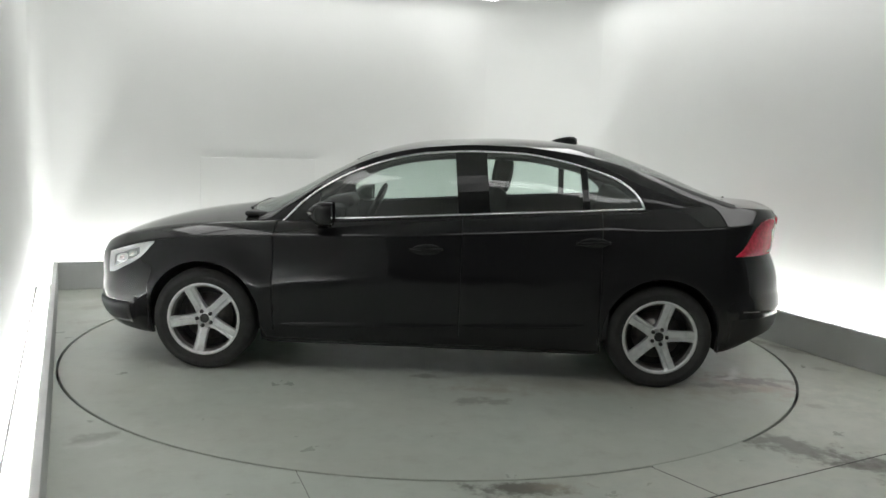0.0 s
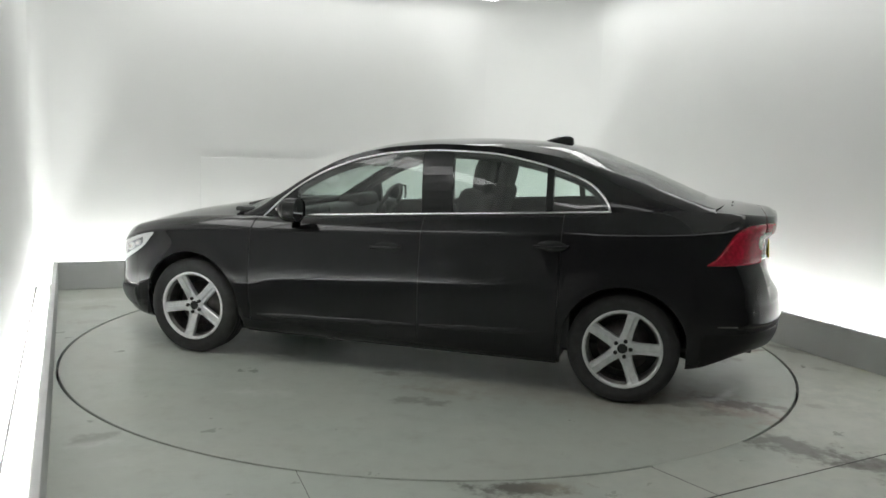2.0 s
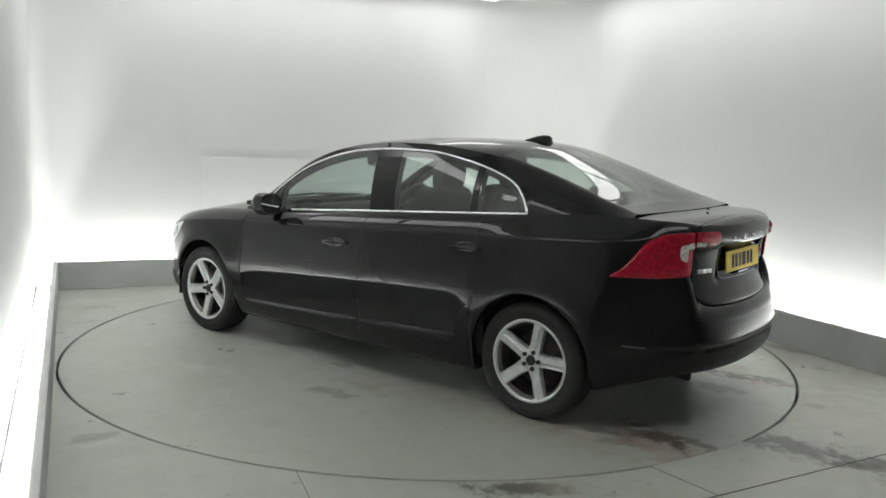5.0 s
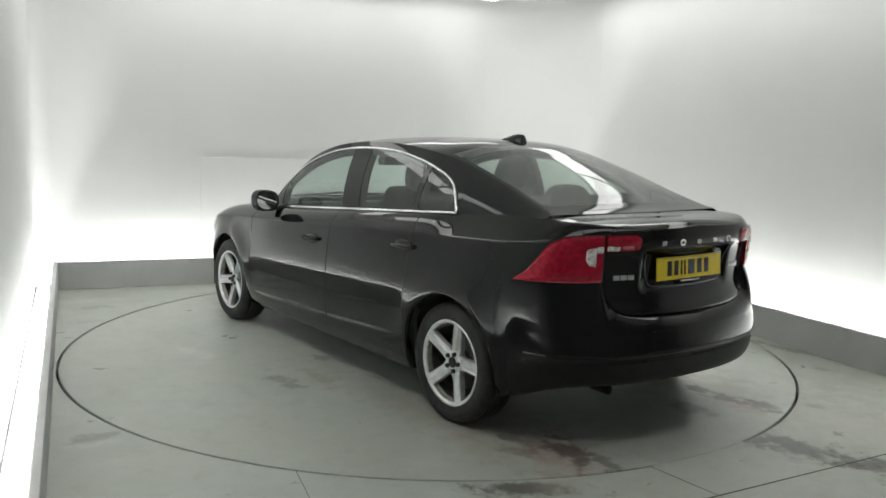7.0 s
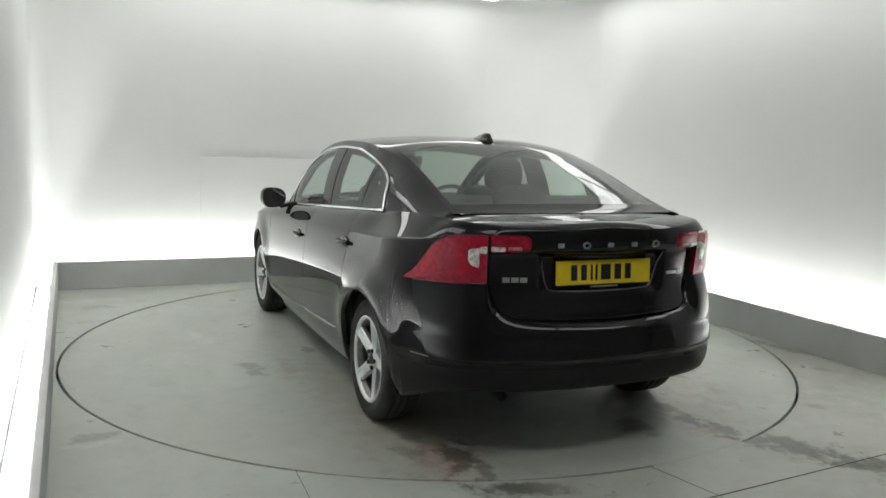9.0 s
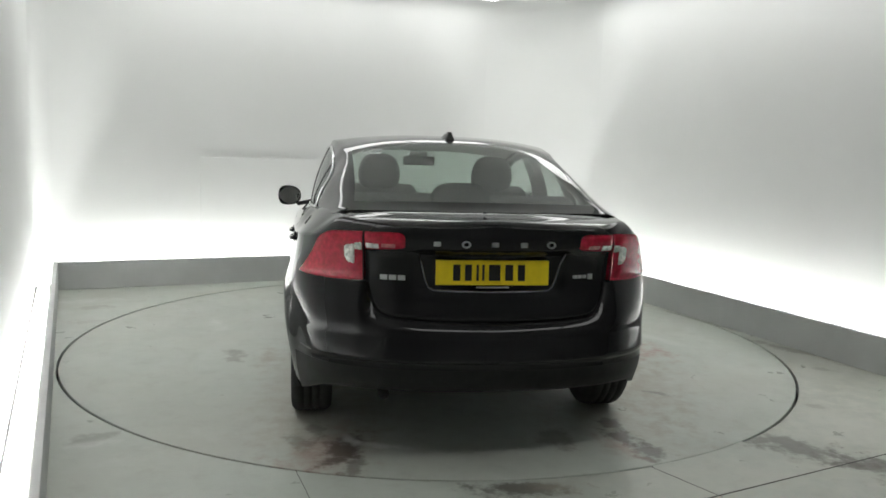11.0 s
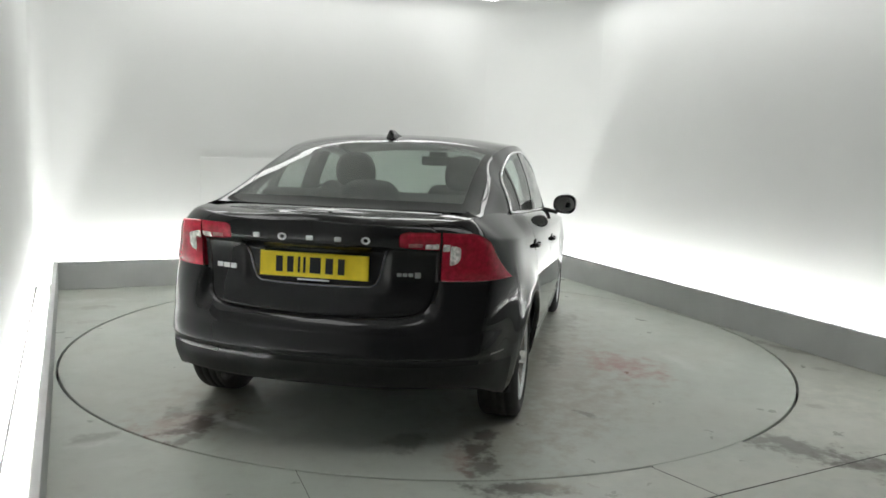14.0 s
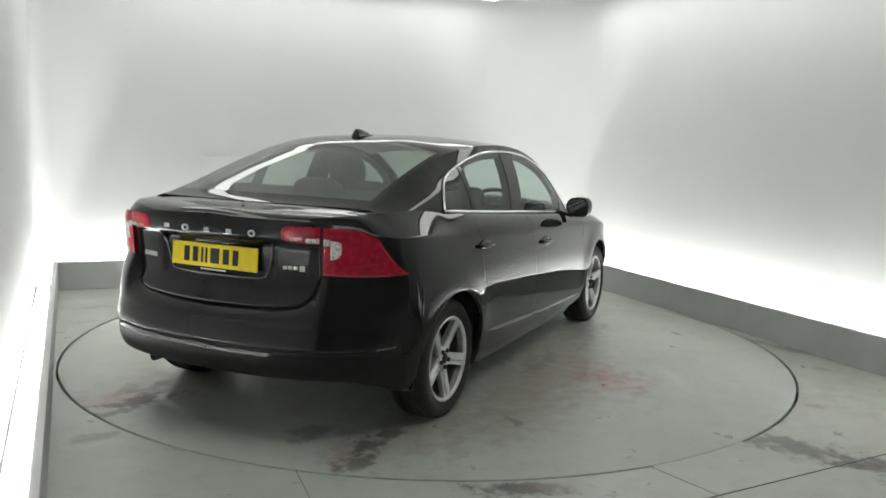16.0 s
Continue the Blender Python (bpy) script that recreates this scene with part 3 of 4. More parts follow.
def build_shell():
    cols = [column(x, y) for x, y in ST]
    n = len(cols[0])
    sets = {}
    for i in range(len(ST) - 1):
        xm, ym = (ST[i][0] + ST[i + 1][0]) / 2, (ST[i][1] + ST[i + 1][1]) / 2
        for j in range(n - 1):
            zm = (cols[i][j].z + cols[i][j + 1].z) / 2
            top = j >= NSIDE + NSHOULDER
            if top and -1.80 < xm < 1.04:
                continue
            key, split = "body", False
            if xm < -1.9 and abs(ym - LID_Y) < 0.0032 and zm > 0.816:
                continue
            if not top and zm > 0.27 and any(abs(xm - g) < 0.002 for g in DOOR_EDGES):
                continue
            if not top and zm > 0.27 and DOOR_EDGES[2] < xm < DOOR_EDGES[0]:
                key, split = ("front_door" if xm > DOOR_EDGES[1] else "rear_door"), True
            elif xm > 1.04 and top:
                key = "bonnet"
            elif xm < -1.80 and top or xm < -1.9 and ym < LID_Y and j >= 42:
                key = "boot_lid"
            elif j < NSIDE and xm > 1.745 and zm < 0.60:
                key = "front_bumper"
            elif j < NSIDE and xm < TAIL_ROWS and j < 42:
                key = "rear_bumper" if zm > 0.44 or xm > -1.80 else "rear_valance"
            for s in (1, -1):
                q = [cols[i][j], cols[i + 1][j], cols[i + 1][j + 1], cols[i][j + 1]]
                q = [Vector((v.x, v.y * s, v.z)) for v in q]
                sets.setdefault((key, s if split else 0), []).append(q if s > 0 else q[::-1])
    for (key, s), quads in sets.items():
        bm = bmesh.new()
        for q in quads:
            bm.faces.new([bm.verts.new(v) for v in q])
        bmesh.ops.remove_doubles(bm, verts=bm.verts, dist=0.0004)
        bmesh.ops.dissolve_degenerate(bm, edges=bm.edges, dist=0.0003)
        # a folded inner edge along the foot gives the sheet its thickness
        rim = [e for e in bm.edges if e.is_boundary and all(abs(v.co.y) > 0.01 and v.co.z < foot_z(v.co.x) + 0.02 for v in e.verts)]
        ext = bmesh.ops.extrude_edge_only(bm, edges=rim)
        for v in ext["geom"]:
            if isinstance(v, bmesh.types.BMVert):
                v.co.y -= math.copysign(0.03, v.co.y)
        part(key, bm, VALANCE if key == "rear_valance" else PAINT, car,
             {"rear_valance": "dull black lower bumper moulding"}.get(key, ""), smooth=True)


# the plan line as lengths from the nose's or tail's tip, to lay lamps and badges on the skin
def plan_line(end):
    pts = [(x_of_y(y, end), y) for y in np.linspace(0, 0.78, 60)]
    x = pts[-1][0]
    while abs(x) > 1.0:
        x -= math.copysign(0.01, x)
        pts.append((x, plan_y(x)))
    run = [0.0]
    for p, q in zip(pts, pts[1:]):
        run.append(run[-1] + math.hypot(q[0] - p[0], q[1] - p[1]))
    return np.array(run), np.array([p[0] for p in pts]), np.array([p[1] for p in pts])


LINES = {"nose": plan_line(NOSE), "tail": plan_line(TAIL)}


def skin(end, s, z, proud=0.004, side=1):
    run, xs, ys = LINES[end]
    p = side_point(float(np.interp(s, run, xs)), z, float(np.interp(s, run, ys)), proud)
    return Vector((p.x, p.y * side, p.z))


def skin_patch(name, end, s0, s1, lo, hi, material, parent, side, proud=0.006, depth=0.02, nu=24, nv=10, label=""):
    """A lens or panel lying on the skin between the heights lo(s) and hi(s), with folded edges and a domed face."""
    grid = []
    for i in range(nu + 1):
        s = s0 + (s1 - s0) * i / nu
        col = []
        for j in range(nv + 1):
            k = j / nv
            dome = proud * min(1, 6 * min(k, 1 - k) + 0.25) * min(1, 6 * min(i, nu - i) / nu + 0.25)
            col.append(skin(end, s, lo(s) + (hi(s) - lo(s)) * k, dome, side))
        grid.append(col)
    verts = [v for c in grid for v in c]
    m = nv + 1
    faces = [(i * m + j, (i + 1) * m + j, (i + 1) * m + j + 1, i * m + j + 1) for i in range(nu) for j in range(nv)]
    loop = [(i, 0) for i in range(nu)] + [(nu, j) for j in range(nv)] + [(i, nv) for i in range(nu, 0, -1)] + [(0, j) for j in range(nv, 0, -1)]
    base = len(verts)
    for i, j in loop:
        s = s0 + (s1 - s0) * i / nu
        verts.append(skin(end, s, lo(s) + (hi(s) - lo(s)) * j / nv, -depth, side))
    for a in range(len(loop)):
        b = (a + 1) % len(loop)
        faces.append((loop[a][0] * m + loop[a][1], loop[b][0] * m + loop[b][1], base + b, base + a))
    return mesh_object(name, verts, faces, material, parent, True, label)


def greenhouse_side(x, z):
    """y of the cabin's side at x and height z."""
    zb, zr = belt_z(x), rail_z(x)
    k = (z - zb) / max(zr - zb, 0.02)
    yb, yr = belt_y(x), rail_y(x)
    bulge = 0.026 + 0.022 * smoothstep(-1.05, -1.35, x)
    return yb + (yr - yb) * k + bulge * 4 * k * (1 - k) * min((zr - zb) / 0.3, 1)


SCREEN_TOP, REAR_TOP, REAR_BASE = 0.36, -0.98, -1.73


def glass_edge(x):
    """How far from the rail to the centre the front and rear screens begin, as a share."""
    return 0.08 if x > 0 else 0.05


def build_greenhouse():
    xs = sorted(set([round(float(v), 4) for v in np.linspace(1.08, -1.84, 90)]
                    + [SCREEN_TOP, REAR_TOP, REAR_BASE, 0.925, -1.27]
                    + [round(-1.12 - 0.15 * math.sin(math.pi / 2 * k / 14), 4) for k in range(15)]), reverse=True)
    sets = {}

    def put(key, s, q):
        sets.setdefault((key, s if key == "side_window" else 0), []).append(q if s > 0 else q[::-1])

    def top_point(x, w):
        yr, zr = rail_y(x), rail_z(x)
        b = bow_x(x)
        f = 1 - (1 - w) ** 2
        zc = max(roof_z(x + b), zr)
        return Vector((x + b * f, yr * (1 - w), zr + (zc - zr) * (1 - max(1 - w, 0) ** (2.7 - 0.55 * smoothstep(-0.95, -1.5, x)))))

    def arc(x):
        return arc_top(x) if -1.27 <= x <= 0.925 else belt_z(x)

    for i in range(len(xs) - 1):
        xa, xb = xs[i], xs[i + 1]
        xm = (xa + xb) / 2
        rows = [("side_window", 0, 1, 8), ("cabin_frame", 1, 2, 4)]
        for key, lo, hi, m in rows:
            for j in range(m):
                def sp(x, k):
                    zb, zt, zr = belt_z(x) - 0.004, max(arc(x), belt_z(x)), max(rail_z(x), belt_z(x) + 0.004)
                    zt = min(zt, zr - 0.002)
                    z = zb + (zt - zb) * k if lo == 0 else zt + (zr - zt) * k
                    return Vector((x, greenhouse_side(x, z), z))
                q = [sp(xa, j / m), sp(xb, j / m), sp(xb, (j + 1) / m), sp(xa, (j + 1) / m)]
                k2 = key
                if lo == 0 and not (-1.27 < xm < 0.925):
                    k2 = "cabin_frame"
                for s in (1, -1):
                    put(k2, s, [Vector((v.x, v.y * s, v.z)) for v in q])
        for j in range(12):
            def tw(x, jj):
                g = glass_edge(x)
                return g * jj / 3 if jj <= 3 else g + (1 - g) * (jj - 3) / 9
            q = [top_point(xa, tw(xa, j)), top_point(xb, tw(xb, j)), top_point(xb, tw(xb, j + 1)), top_point(xa, tw(xa, j + 1))]
            key = "roof"
            if j >= 3 and xm > SCREEN_TOP:
                key = "windscreen"
            elif j >= 3 and REAR_BASE < xm < REAR_TOP:
                key = "rear_window"
            elif xm > SCREEN_TOP or xm < REAR_TOP:
                key = "cabin_frame"
            for s in (1, -1):
                put(key, s, [Vector((v.x, v.y * s, v.z)) for v in q])
    for (key, s), quads in sets.items():
        bm = bmesh.new()
        for q in quads:
            bm.faces.new([bm.verts.new(v) for v in q])
        bmesh.ops.remove_doubles(bm, verts=bm.verts, dist=0.0004)
        bmesh.ops.dissolve_degenerate(bm, edges=bm.edges, dist=0.0003)
        material = {"side_window": GLASS_SIDE, "windscreen": GLASS_SIDE, "rear_window": GLASS_REAR}.get(key, PAINT)
        ob = part(key, bm, material, car, {"side_window": "green-tinted side glass", "rear_window": "tinted sloping rear window"}.get(key, ""), True)
        if material is not PAINT:
            ob.visible_shadow = False


def build_wheel(x, side, phase):
    """One wheel with its tyre, five-spoke rim, hub cap and brake disc; the face looks along +y for side 1."""
    e = new("wheel")
    e.parent = car
    e.matrix_basis = pose(x, side * 0.792, HUB_Z) @ pose(0, 0, 0, 0, 0, 0 if side > 0 else 180)

    def lathe(name, prof, material, closed=False, n=72):
        verts, faces, m = [], [], len(prof)
        for i in range(n):
            a = 2 * math.pi * i / n
            for r, y in prof:
                verts.append((r * math.cos(a), y, r * math.sin(a)))
        for i in range(n):
            j = (i + 1) % n
            for k in range(m if closed else m - 1):
                k2 = (k + 1) % m
                faces.append((i * m + k, i * m + k2, j * m + k2, j * m + k))
        return mesh_object(name, verts, faces, material, e)

    R = WHEEL_R - 0.004
    f = 0.985
    lathe("tyre", [(0.205, -0.09), (0.25, -0.105), (0.29, -0.102), (R - 0.006, -0.088), (R, -0.07), (R + 0.001, -0.045), (R - 0.005, -0.042), (R - 0.005, -0.036), (R + 0.001, -0.033), (R + 0.001, -0.004), (R - 0.006, -0.002), (R - 0.006, 0.004), (R + 0.001, 0.006), (R + 0.001, 0.035), (R - 0.005, 0.038),
                   (R - 0.005, 0.043), (R, 0.046), (R, 0.068), (R - 0.007, 0.086), (0.292, 0.099), (0.272, 0.104), (0.262, 0.105), (0.258, 0.103), (0.232, 0.099), (0.217, 0.091), (0.205, 0.085)], RUBBER, True)
    lathe("rim_barrel", [(f * r, y) for r, y in [(0.2285, 0.086), (0.2305, 0.093), (0.227, 0.097), (0.217, 0.096), (0.211, 0.092), (0.2075, 0.082)]], ALLOY)
    lathe("rim_well", [(f * r, y) for r, y in [(0.2075, 0.082), (0.203, 0.066), (0.196, 0.062), (0.200, 0.05), (0.198, 0.0), (0.203, -0.07), (0.208, -0.09)]], STEEL)
    lathe("brake_disc", [(0.02, 0.0), (0.085, 0.004), (0.09, -0.01), (0.148, -0.01), (0.148, -0.03), (0.02, -0.03)], STEEL)
    # dark disc closes the gaps between the spokes
    lathe("wheel_backing", [(0.0, -0.045), (0.205, -0.045)], ALLOYDARK, n=40)
    rim = bmesh.new()
    for k in range(5):
        a = radians(phase + 72 * k)
        m = Matrix.Rotation(-a, 4, "Y")
        # spoke sections from the hub outwards: radius, half width, face y, depth; the trailing half is scooped
        secs = [(0.030, 0.036, 0.066, 0.035), (0.060, 0.036, 0.069, 0.035), (0.085, 0.0325, 0.073, 0.034), (0.12, 0.032, 0.079, 0.034), (0.165, 0.033, 0.086, 0.032), (0.195, 0.034, 0.090, 0.028), (0.208, 0.036, 0.092, 0.022), (0.2195, 0.042, 0.092, 0.02)]
        rings = []
        for r, w, y, d in secs:
            scoop = 0.013 * smoothstep(0.05, 0.09, r) * smoothstep(0.214, 0.185, r)
            r = r * f
            prof = [(-w, y - d), (-w, y - 0.006), (-w + 0.005, y), (w * 0.12, y), (w * 0.34, y - scoop * 0.75), (w * 0.62, y - scoop), (w * 0.82, y - scoop * 0.85), (w - 0.003, y - scoop * 0.4), (w, y - 0.004 - scoop * 0.6), (w, y - d)]
            rings.append([rim.verts.new(m @ Vector((r, yy, ww))) for ww, yy in prof])
        for p, q in zip(rings, rings[1:]):
            for i in range(len(p) - 1):
                rim.faces.new((p[i], p[i + 1], q[i + 1], q[i]))
    part("rim", rim, ALLOY, e, "silver five-spoke alloy rim", False)
    lathe("hub", [(0.0, 0.072), (0.052, 0.072), (0.062, 0.068), (0.062, 0.055), (0.062, 0.02)], ALLOY, n=40)
    lathe("hub_cap", [(0.0, 0.079), (0.020, 0.079), (0.027, 0.077), (0.029, 0.070)], ALLOYDARK, n=32)
    for k in range(5):
        a = radians(phase + 5 + 72 * k)
        bm = bmesh.new()
        bmesh.ops.create_cone(bm, cap_ends=True, segments=10, radius1=0.0135, radius2=0.011, depth=0.02,
                              matrix=pose(0.046 * math.cos(a), 0.0725, 0.046 * math.sin(a), -90))
        part("wheel_bolt", bm, PLASTIC, e)
    return e


def build_arch_liner(x, side):
    verts, faces, n = [], [], 24
    for i in range(n + 1):
        a = math.pi * i / n
        for r, y in ((ARCH_R + 0.002, 0.872), (ARCH_R + 0.004, 0.62)):
            verts.append((x + r * math.cos(a), side * y, HUB_Z + 0.012 + r * math.sin(a) - (0.10 if i in (0, n) else 0)))
        verts.append((x, side * 0.62, HUB_Z))
    for i in range(n):
        a, b = 3 * i, 3 * (i + 1)
        faces += [(a, a + 1, b + 1, b), (a + 1, a + 2, b + 1)]
    mesh_object("wheel_arch_liner", verts, faces, PLASTIC, car)


build_shell()
build_greenhouse()
# spoke phases as seen from outside: degrees from the car's forward direction on that side
build_wheel(WB, 1, -80)
build_wheel(-WB, 1, 105)
build_wheel(WB, -1, 20)
build_wheel(-WB, -1, 50)
for wx in (WB, -WB):
    for ws in (1, -1):
        build_arch_liner(wx, ws)
box("underbody", (3.3, 1.16, 0.10), pose(0.0, 0, 0.235), VALANCE, car, 0.04)
box("rear_undertray", (0.42, 1.30, 0.07), pose(-1.93, 0, 0.375, 0, 6, 0), VALANCE, car, 0.03)
box("front_undertray", (0.42, 1.22, 0.07), pose(1.80, 0, 0.25, 0, -4, 0), VALANCE, car, 0.03)
for ws in (1, -1):
    for wx in (WB, -WB):
        tube("suspension_arm", [(wx, ws * 0.55, 0.24), (wx, ws * 0.74, 0.28)], 0.03, VALANCE, car)
box("sill_panel", (2.04, 1.68, 0.08), pose(0, 0, 0.215), VALANCE, car, 0.02)



# ---- the car's fittings ----
def side_line(z_of, x0, x1, n, proud=0.006):
    out = []
    for i in range(n + 1):
        x = x0 + (x1 - x0) * i / n
        z = z_of(x)
        out.append(Vector((x, greenhouse_side(x, z) + proud, z)))
    return out


def mirrored(points, s):
    return [Vector((p[0], p[1] * s, p[2])) for p in points]


def build_window_trim(s):
    """Bright strip round the side windows, the black pillar between the doors and the narrow quarter-light bar."""
    xs = [0.925 - 0.925 * (k / 20) ** 1.5 for k in range(20)] + list(np.linspace(0, -1.1, 24)) + [-1.12 - 0.15 * math.sin(math.pi / 2 * k / 12) for k in range(13)]
    top = [Vector((x, greenhouse_side(x, arc_top(x)) + 0.004, arc_top(x))) for x in xs]
    low = side_line(lambda x: belt_z(x) + 0.004, -1.272, 0.60, 30)
    tube("window_trim", mirrored(top + low, s), 0.0085, CHROME, car, label="bright chrome window strip")

    def pillar(name, xa, xb, lean, material, proud):
        n, verts, faces = 8, [], []
        for j in range(n + 1):
            for x in (xa, xb):
                k = j / n
                xx = x + lean * k
                z = belt_z(xx) + (arc_top(xx) - belt_z(xx)) * k
                verts += [(xx, s * (greenhouse_side(xx, z) + proud), z), (xx, s * (greenhouse_side(xx, z) - 0.05), z)]
        for j in range(n):
            a, b = 4 * j, 4 * j + 4
            faces += [(a, a + 2, b + 2, b), (a, b, b + 1, a + 1), (a + 2, a + 3, b + 3, b + 2), (a + 1, b + 1, b + 3, a + 3)]
        mesh_object(name, verts, faces, material, car, False)
    pillar("door_pillar", -0.155, -0.345, 0.035, GLOSSBLACK, 0.003)
    pillar("quarter_bar", -0.905, -0.945, 0.02, GLOSSBLACK, 0.003)
    pillar("mirror_triangle", 0.90, 0.70, 0.0, GLOSSBLACK, 0.003)
    # black frame inside the glass edge
    tube("window_seal", mirrored([Vector((p.x, p.y - 0.022, p.z - 0.022)) for p in top[4:]], s), 0.024, PLASTIC, car)


def build_handle(x, z, s):
    y = side_point(x, z).y
    h = new("door_handle")
    h.parent = car
    h.matrix_basis = pose(x, s * y, z, 0, 3, 0)
    pts = [Vector((0.105 - 0.21 * k / 14, s * (0.006 + 0.018 * math.sin(math.pi * k / 14) ** 0.5), 0)) for k in range(15)]
    bm = bmesh.new()
    rings = []
    for p in pts:
        rings.append([bm.verts.new(p + Vector((0, s * a, b))) for a, b in ((0.006, 0.008), (0.008, 0), (0.006, -0.010), (-0.006, -0.012), (-0.006, 0.010))])
    for p, q in zip(rings, rings[1:]):
        for i in range(5):
            bm.faces.new((p[i], p[(i + 1) % 5], q[(i + 1) % 5], q[i]))
    bm.faces.new(rings[0])
    bm.faces.new(rings[-1])
    part("grip", bm, PAINT, h, smooth=True)
    bm = bmesh.new()
    bmesh.ops.create_uvsphere(bm, u_segments=20, v_segments=10, radius=1, matrix=pose(0, 0, -0.004) @ Matrix.Diagonal((0.088, 0.007, 0.036, 1)))
    part("handle_cup", bm, GLOSSBLACK, h, smooth=True)


def build_mirror(s):
    """Door mirror: a shell like a rounded wedge on a short foot, with the glass facing back."""
    m = new("door_mirror")
    m.parent = car
    m.matrix_basis = pose(0.66, s * 0.955, 0.995)
    bm = bmesh.new()
    rings = []
    for k in range(9):
        u = k / 8
        r = math.sin(math.pi / 2 * min(1, u * 1.5 + 0.12)) if u < 0.7 else 1.0
        x = 0.075 - 0.15 * u
        rings.append([bm.verts.new((x, s * 0.084 * r * math.copysign(abs(math.cos(a)) ** 0.8, math.cos(a)) + s * 0.012 * (1 - u),
                                    0.072 * r * math.copysign(abs(math.sin(a)) ** 0.8, math.sin(a)) * (1 + 0.12 * math.cos(a)))) for a in [2 * math.pi * i / 28 for i in range(28)]])
    for p, q in zip(rings, rings[1:]):
        for i in range(28):
            bm.faces.new((p[i], p[(i + 1) % 28], q[(i + 1) % 28], q[i]))
    bm.faces.new(rings[0])
    part("mirror_shell", bm, PAINT, m, smooth=True)
    bm = bmesh.new()
    bmesh.ops.create_circle(bm, cap_ends=True, segments=28, radius=1, matrix=pose(-0.066, 0, 0, 0, -90, 0) @ Matrix.Diagonal((0.060, 0.074, 1, 1)))
    part("mirror_glass", bm, MIRROR, m)
    bm = bmesh.new()
    bmesh.ops.create_cone(bm, cap_ends=True, segments=28, radius1=1, radius2=1, depth=1, matrix=pose(-0.058, 0, 0, 0, -90, 0) @ Matrix.Diagonal((0.070, 0.082, 0.012, 1)))
    part("mirror_backing", bm, PLASTIC, m)
    bm = bmesh.new()
    bevelled_box(bm, (0.06, 0.13, 0.028), pose(0.01, -s * 0.115, -0.058, s * -12, 0, 0), 0.012)
    part("mirror_foot", bm, PLASTIC, m)
    tube("turn_signal", [(0.078 - 0.03 * abs(k / 8) ** 3, s * (-0.04 + 0.10 * k / 8), 0.004) for k in range(9)], 0.006, LENSCLEAR, m)


def build_tail_lamp(s):
    lamp = new("tail_lamp")
    lamp.parent = car
    run, xs, ys = LINES["tail"]
    tip, waist, rise, corner = (float(np.interp(x, xs, run)) for x in (-1.815, -1.914, -1.97, -2.04))
    seam = float(np.interp(LID_Y, ys, run))
    # the lamp's two halves: on the body, wrapping the corner, and on the boot lid
    lo = curve_of((seam, 0.824), (0.80, 0.818), (tip + 0.1, 0.816))
    hi = curve_of((seam, 1.043), (corner, 1.036), (rise, 0.998), (waist, 0.918), ((waist + tip) / 2, 0.858), (tip - 0.012, 0.829), (tip, 0.820))
    skin_patch("red_lens", "tail", seam + 0.007, tip, lo, hi, LENSRED, lamp, s, 0.011, 0.03, 64, 14, "red tail lamp lens wrapping the corner")
    lo1 = curve_of((0.40, 0.984), (0.41, 0.975), (seam, 0.962))
    hi1 = curve_of((0.40, 1.018), (0.412, 1.036), (0.44, 1.044), (seam, 1.043))
    skin_patch("lid_lens", "tail", 0.402, seam - 0.004, lo1, hi1, LENSRED, lamp, s, 0.010, 0.02, 30, 8, "red lamp lens on the boot lid")
    lo2 = curve_of((seam + 0.03, 0.888), (seam + 0.07, 0.893), (seam + 0.10, 0.93))
    hi2 = curve_of((seam + 0.03, 0.992), (seam + 0.07, 0.99), (seam + 0.10, 0.972))
    skin_patch("clear_lens", "tail", seam + 0.040, seam + 0.098, lo2, hi2, LENSCLEAR, lamp, s, 0.0145, 0.0, 12, 10, "clear white lamp segment")
    skin_patch("clear_lens", "tail", seam + 0.010, seam + 0.044, lambda q: 0.958, lambda q: 0.992, LENSCLEAR, lamp, s, 0.0140, 0.0, 8, 5, "clear white lamp segment")
    skin_patch("clear_lens", "tail", seam - 0.075, seam - 0.008, lambda q: 0.969, lambda q: 0.995, LENSCLEAR, lamp, s, 0.0140, 0.0, 12, 5, "clear white lamp segment")
    skin_patch("rose_lens", "tail", seam - 0.150, seam - 0.077, lambda q: 0.974, lambda q: 0.996, LENSROSE, lamp, s, 0.0140, 0.0, 12, 5, "pale rose lamp segment")


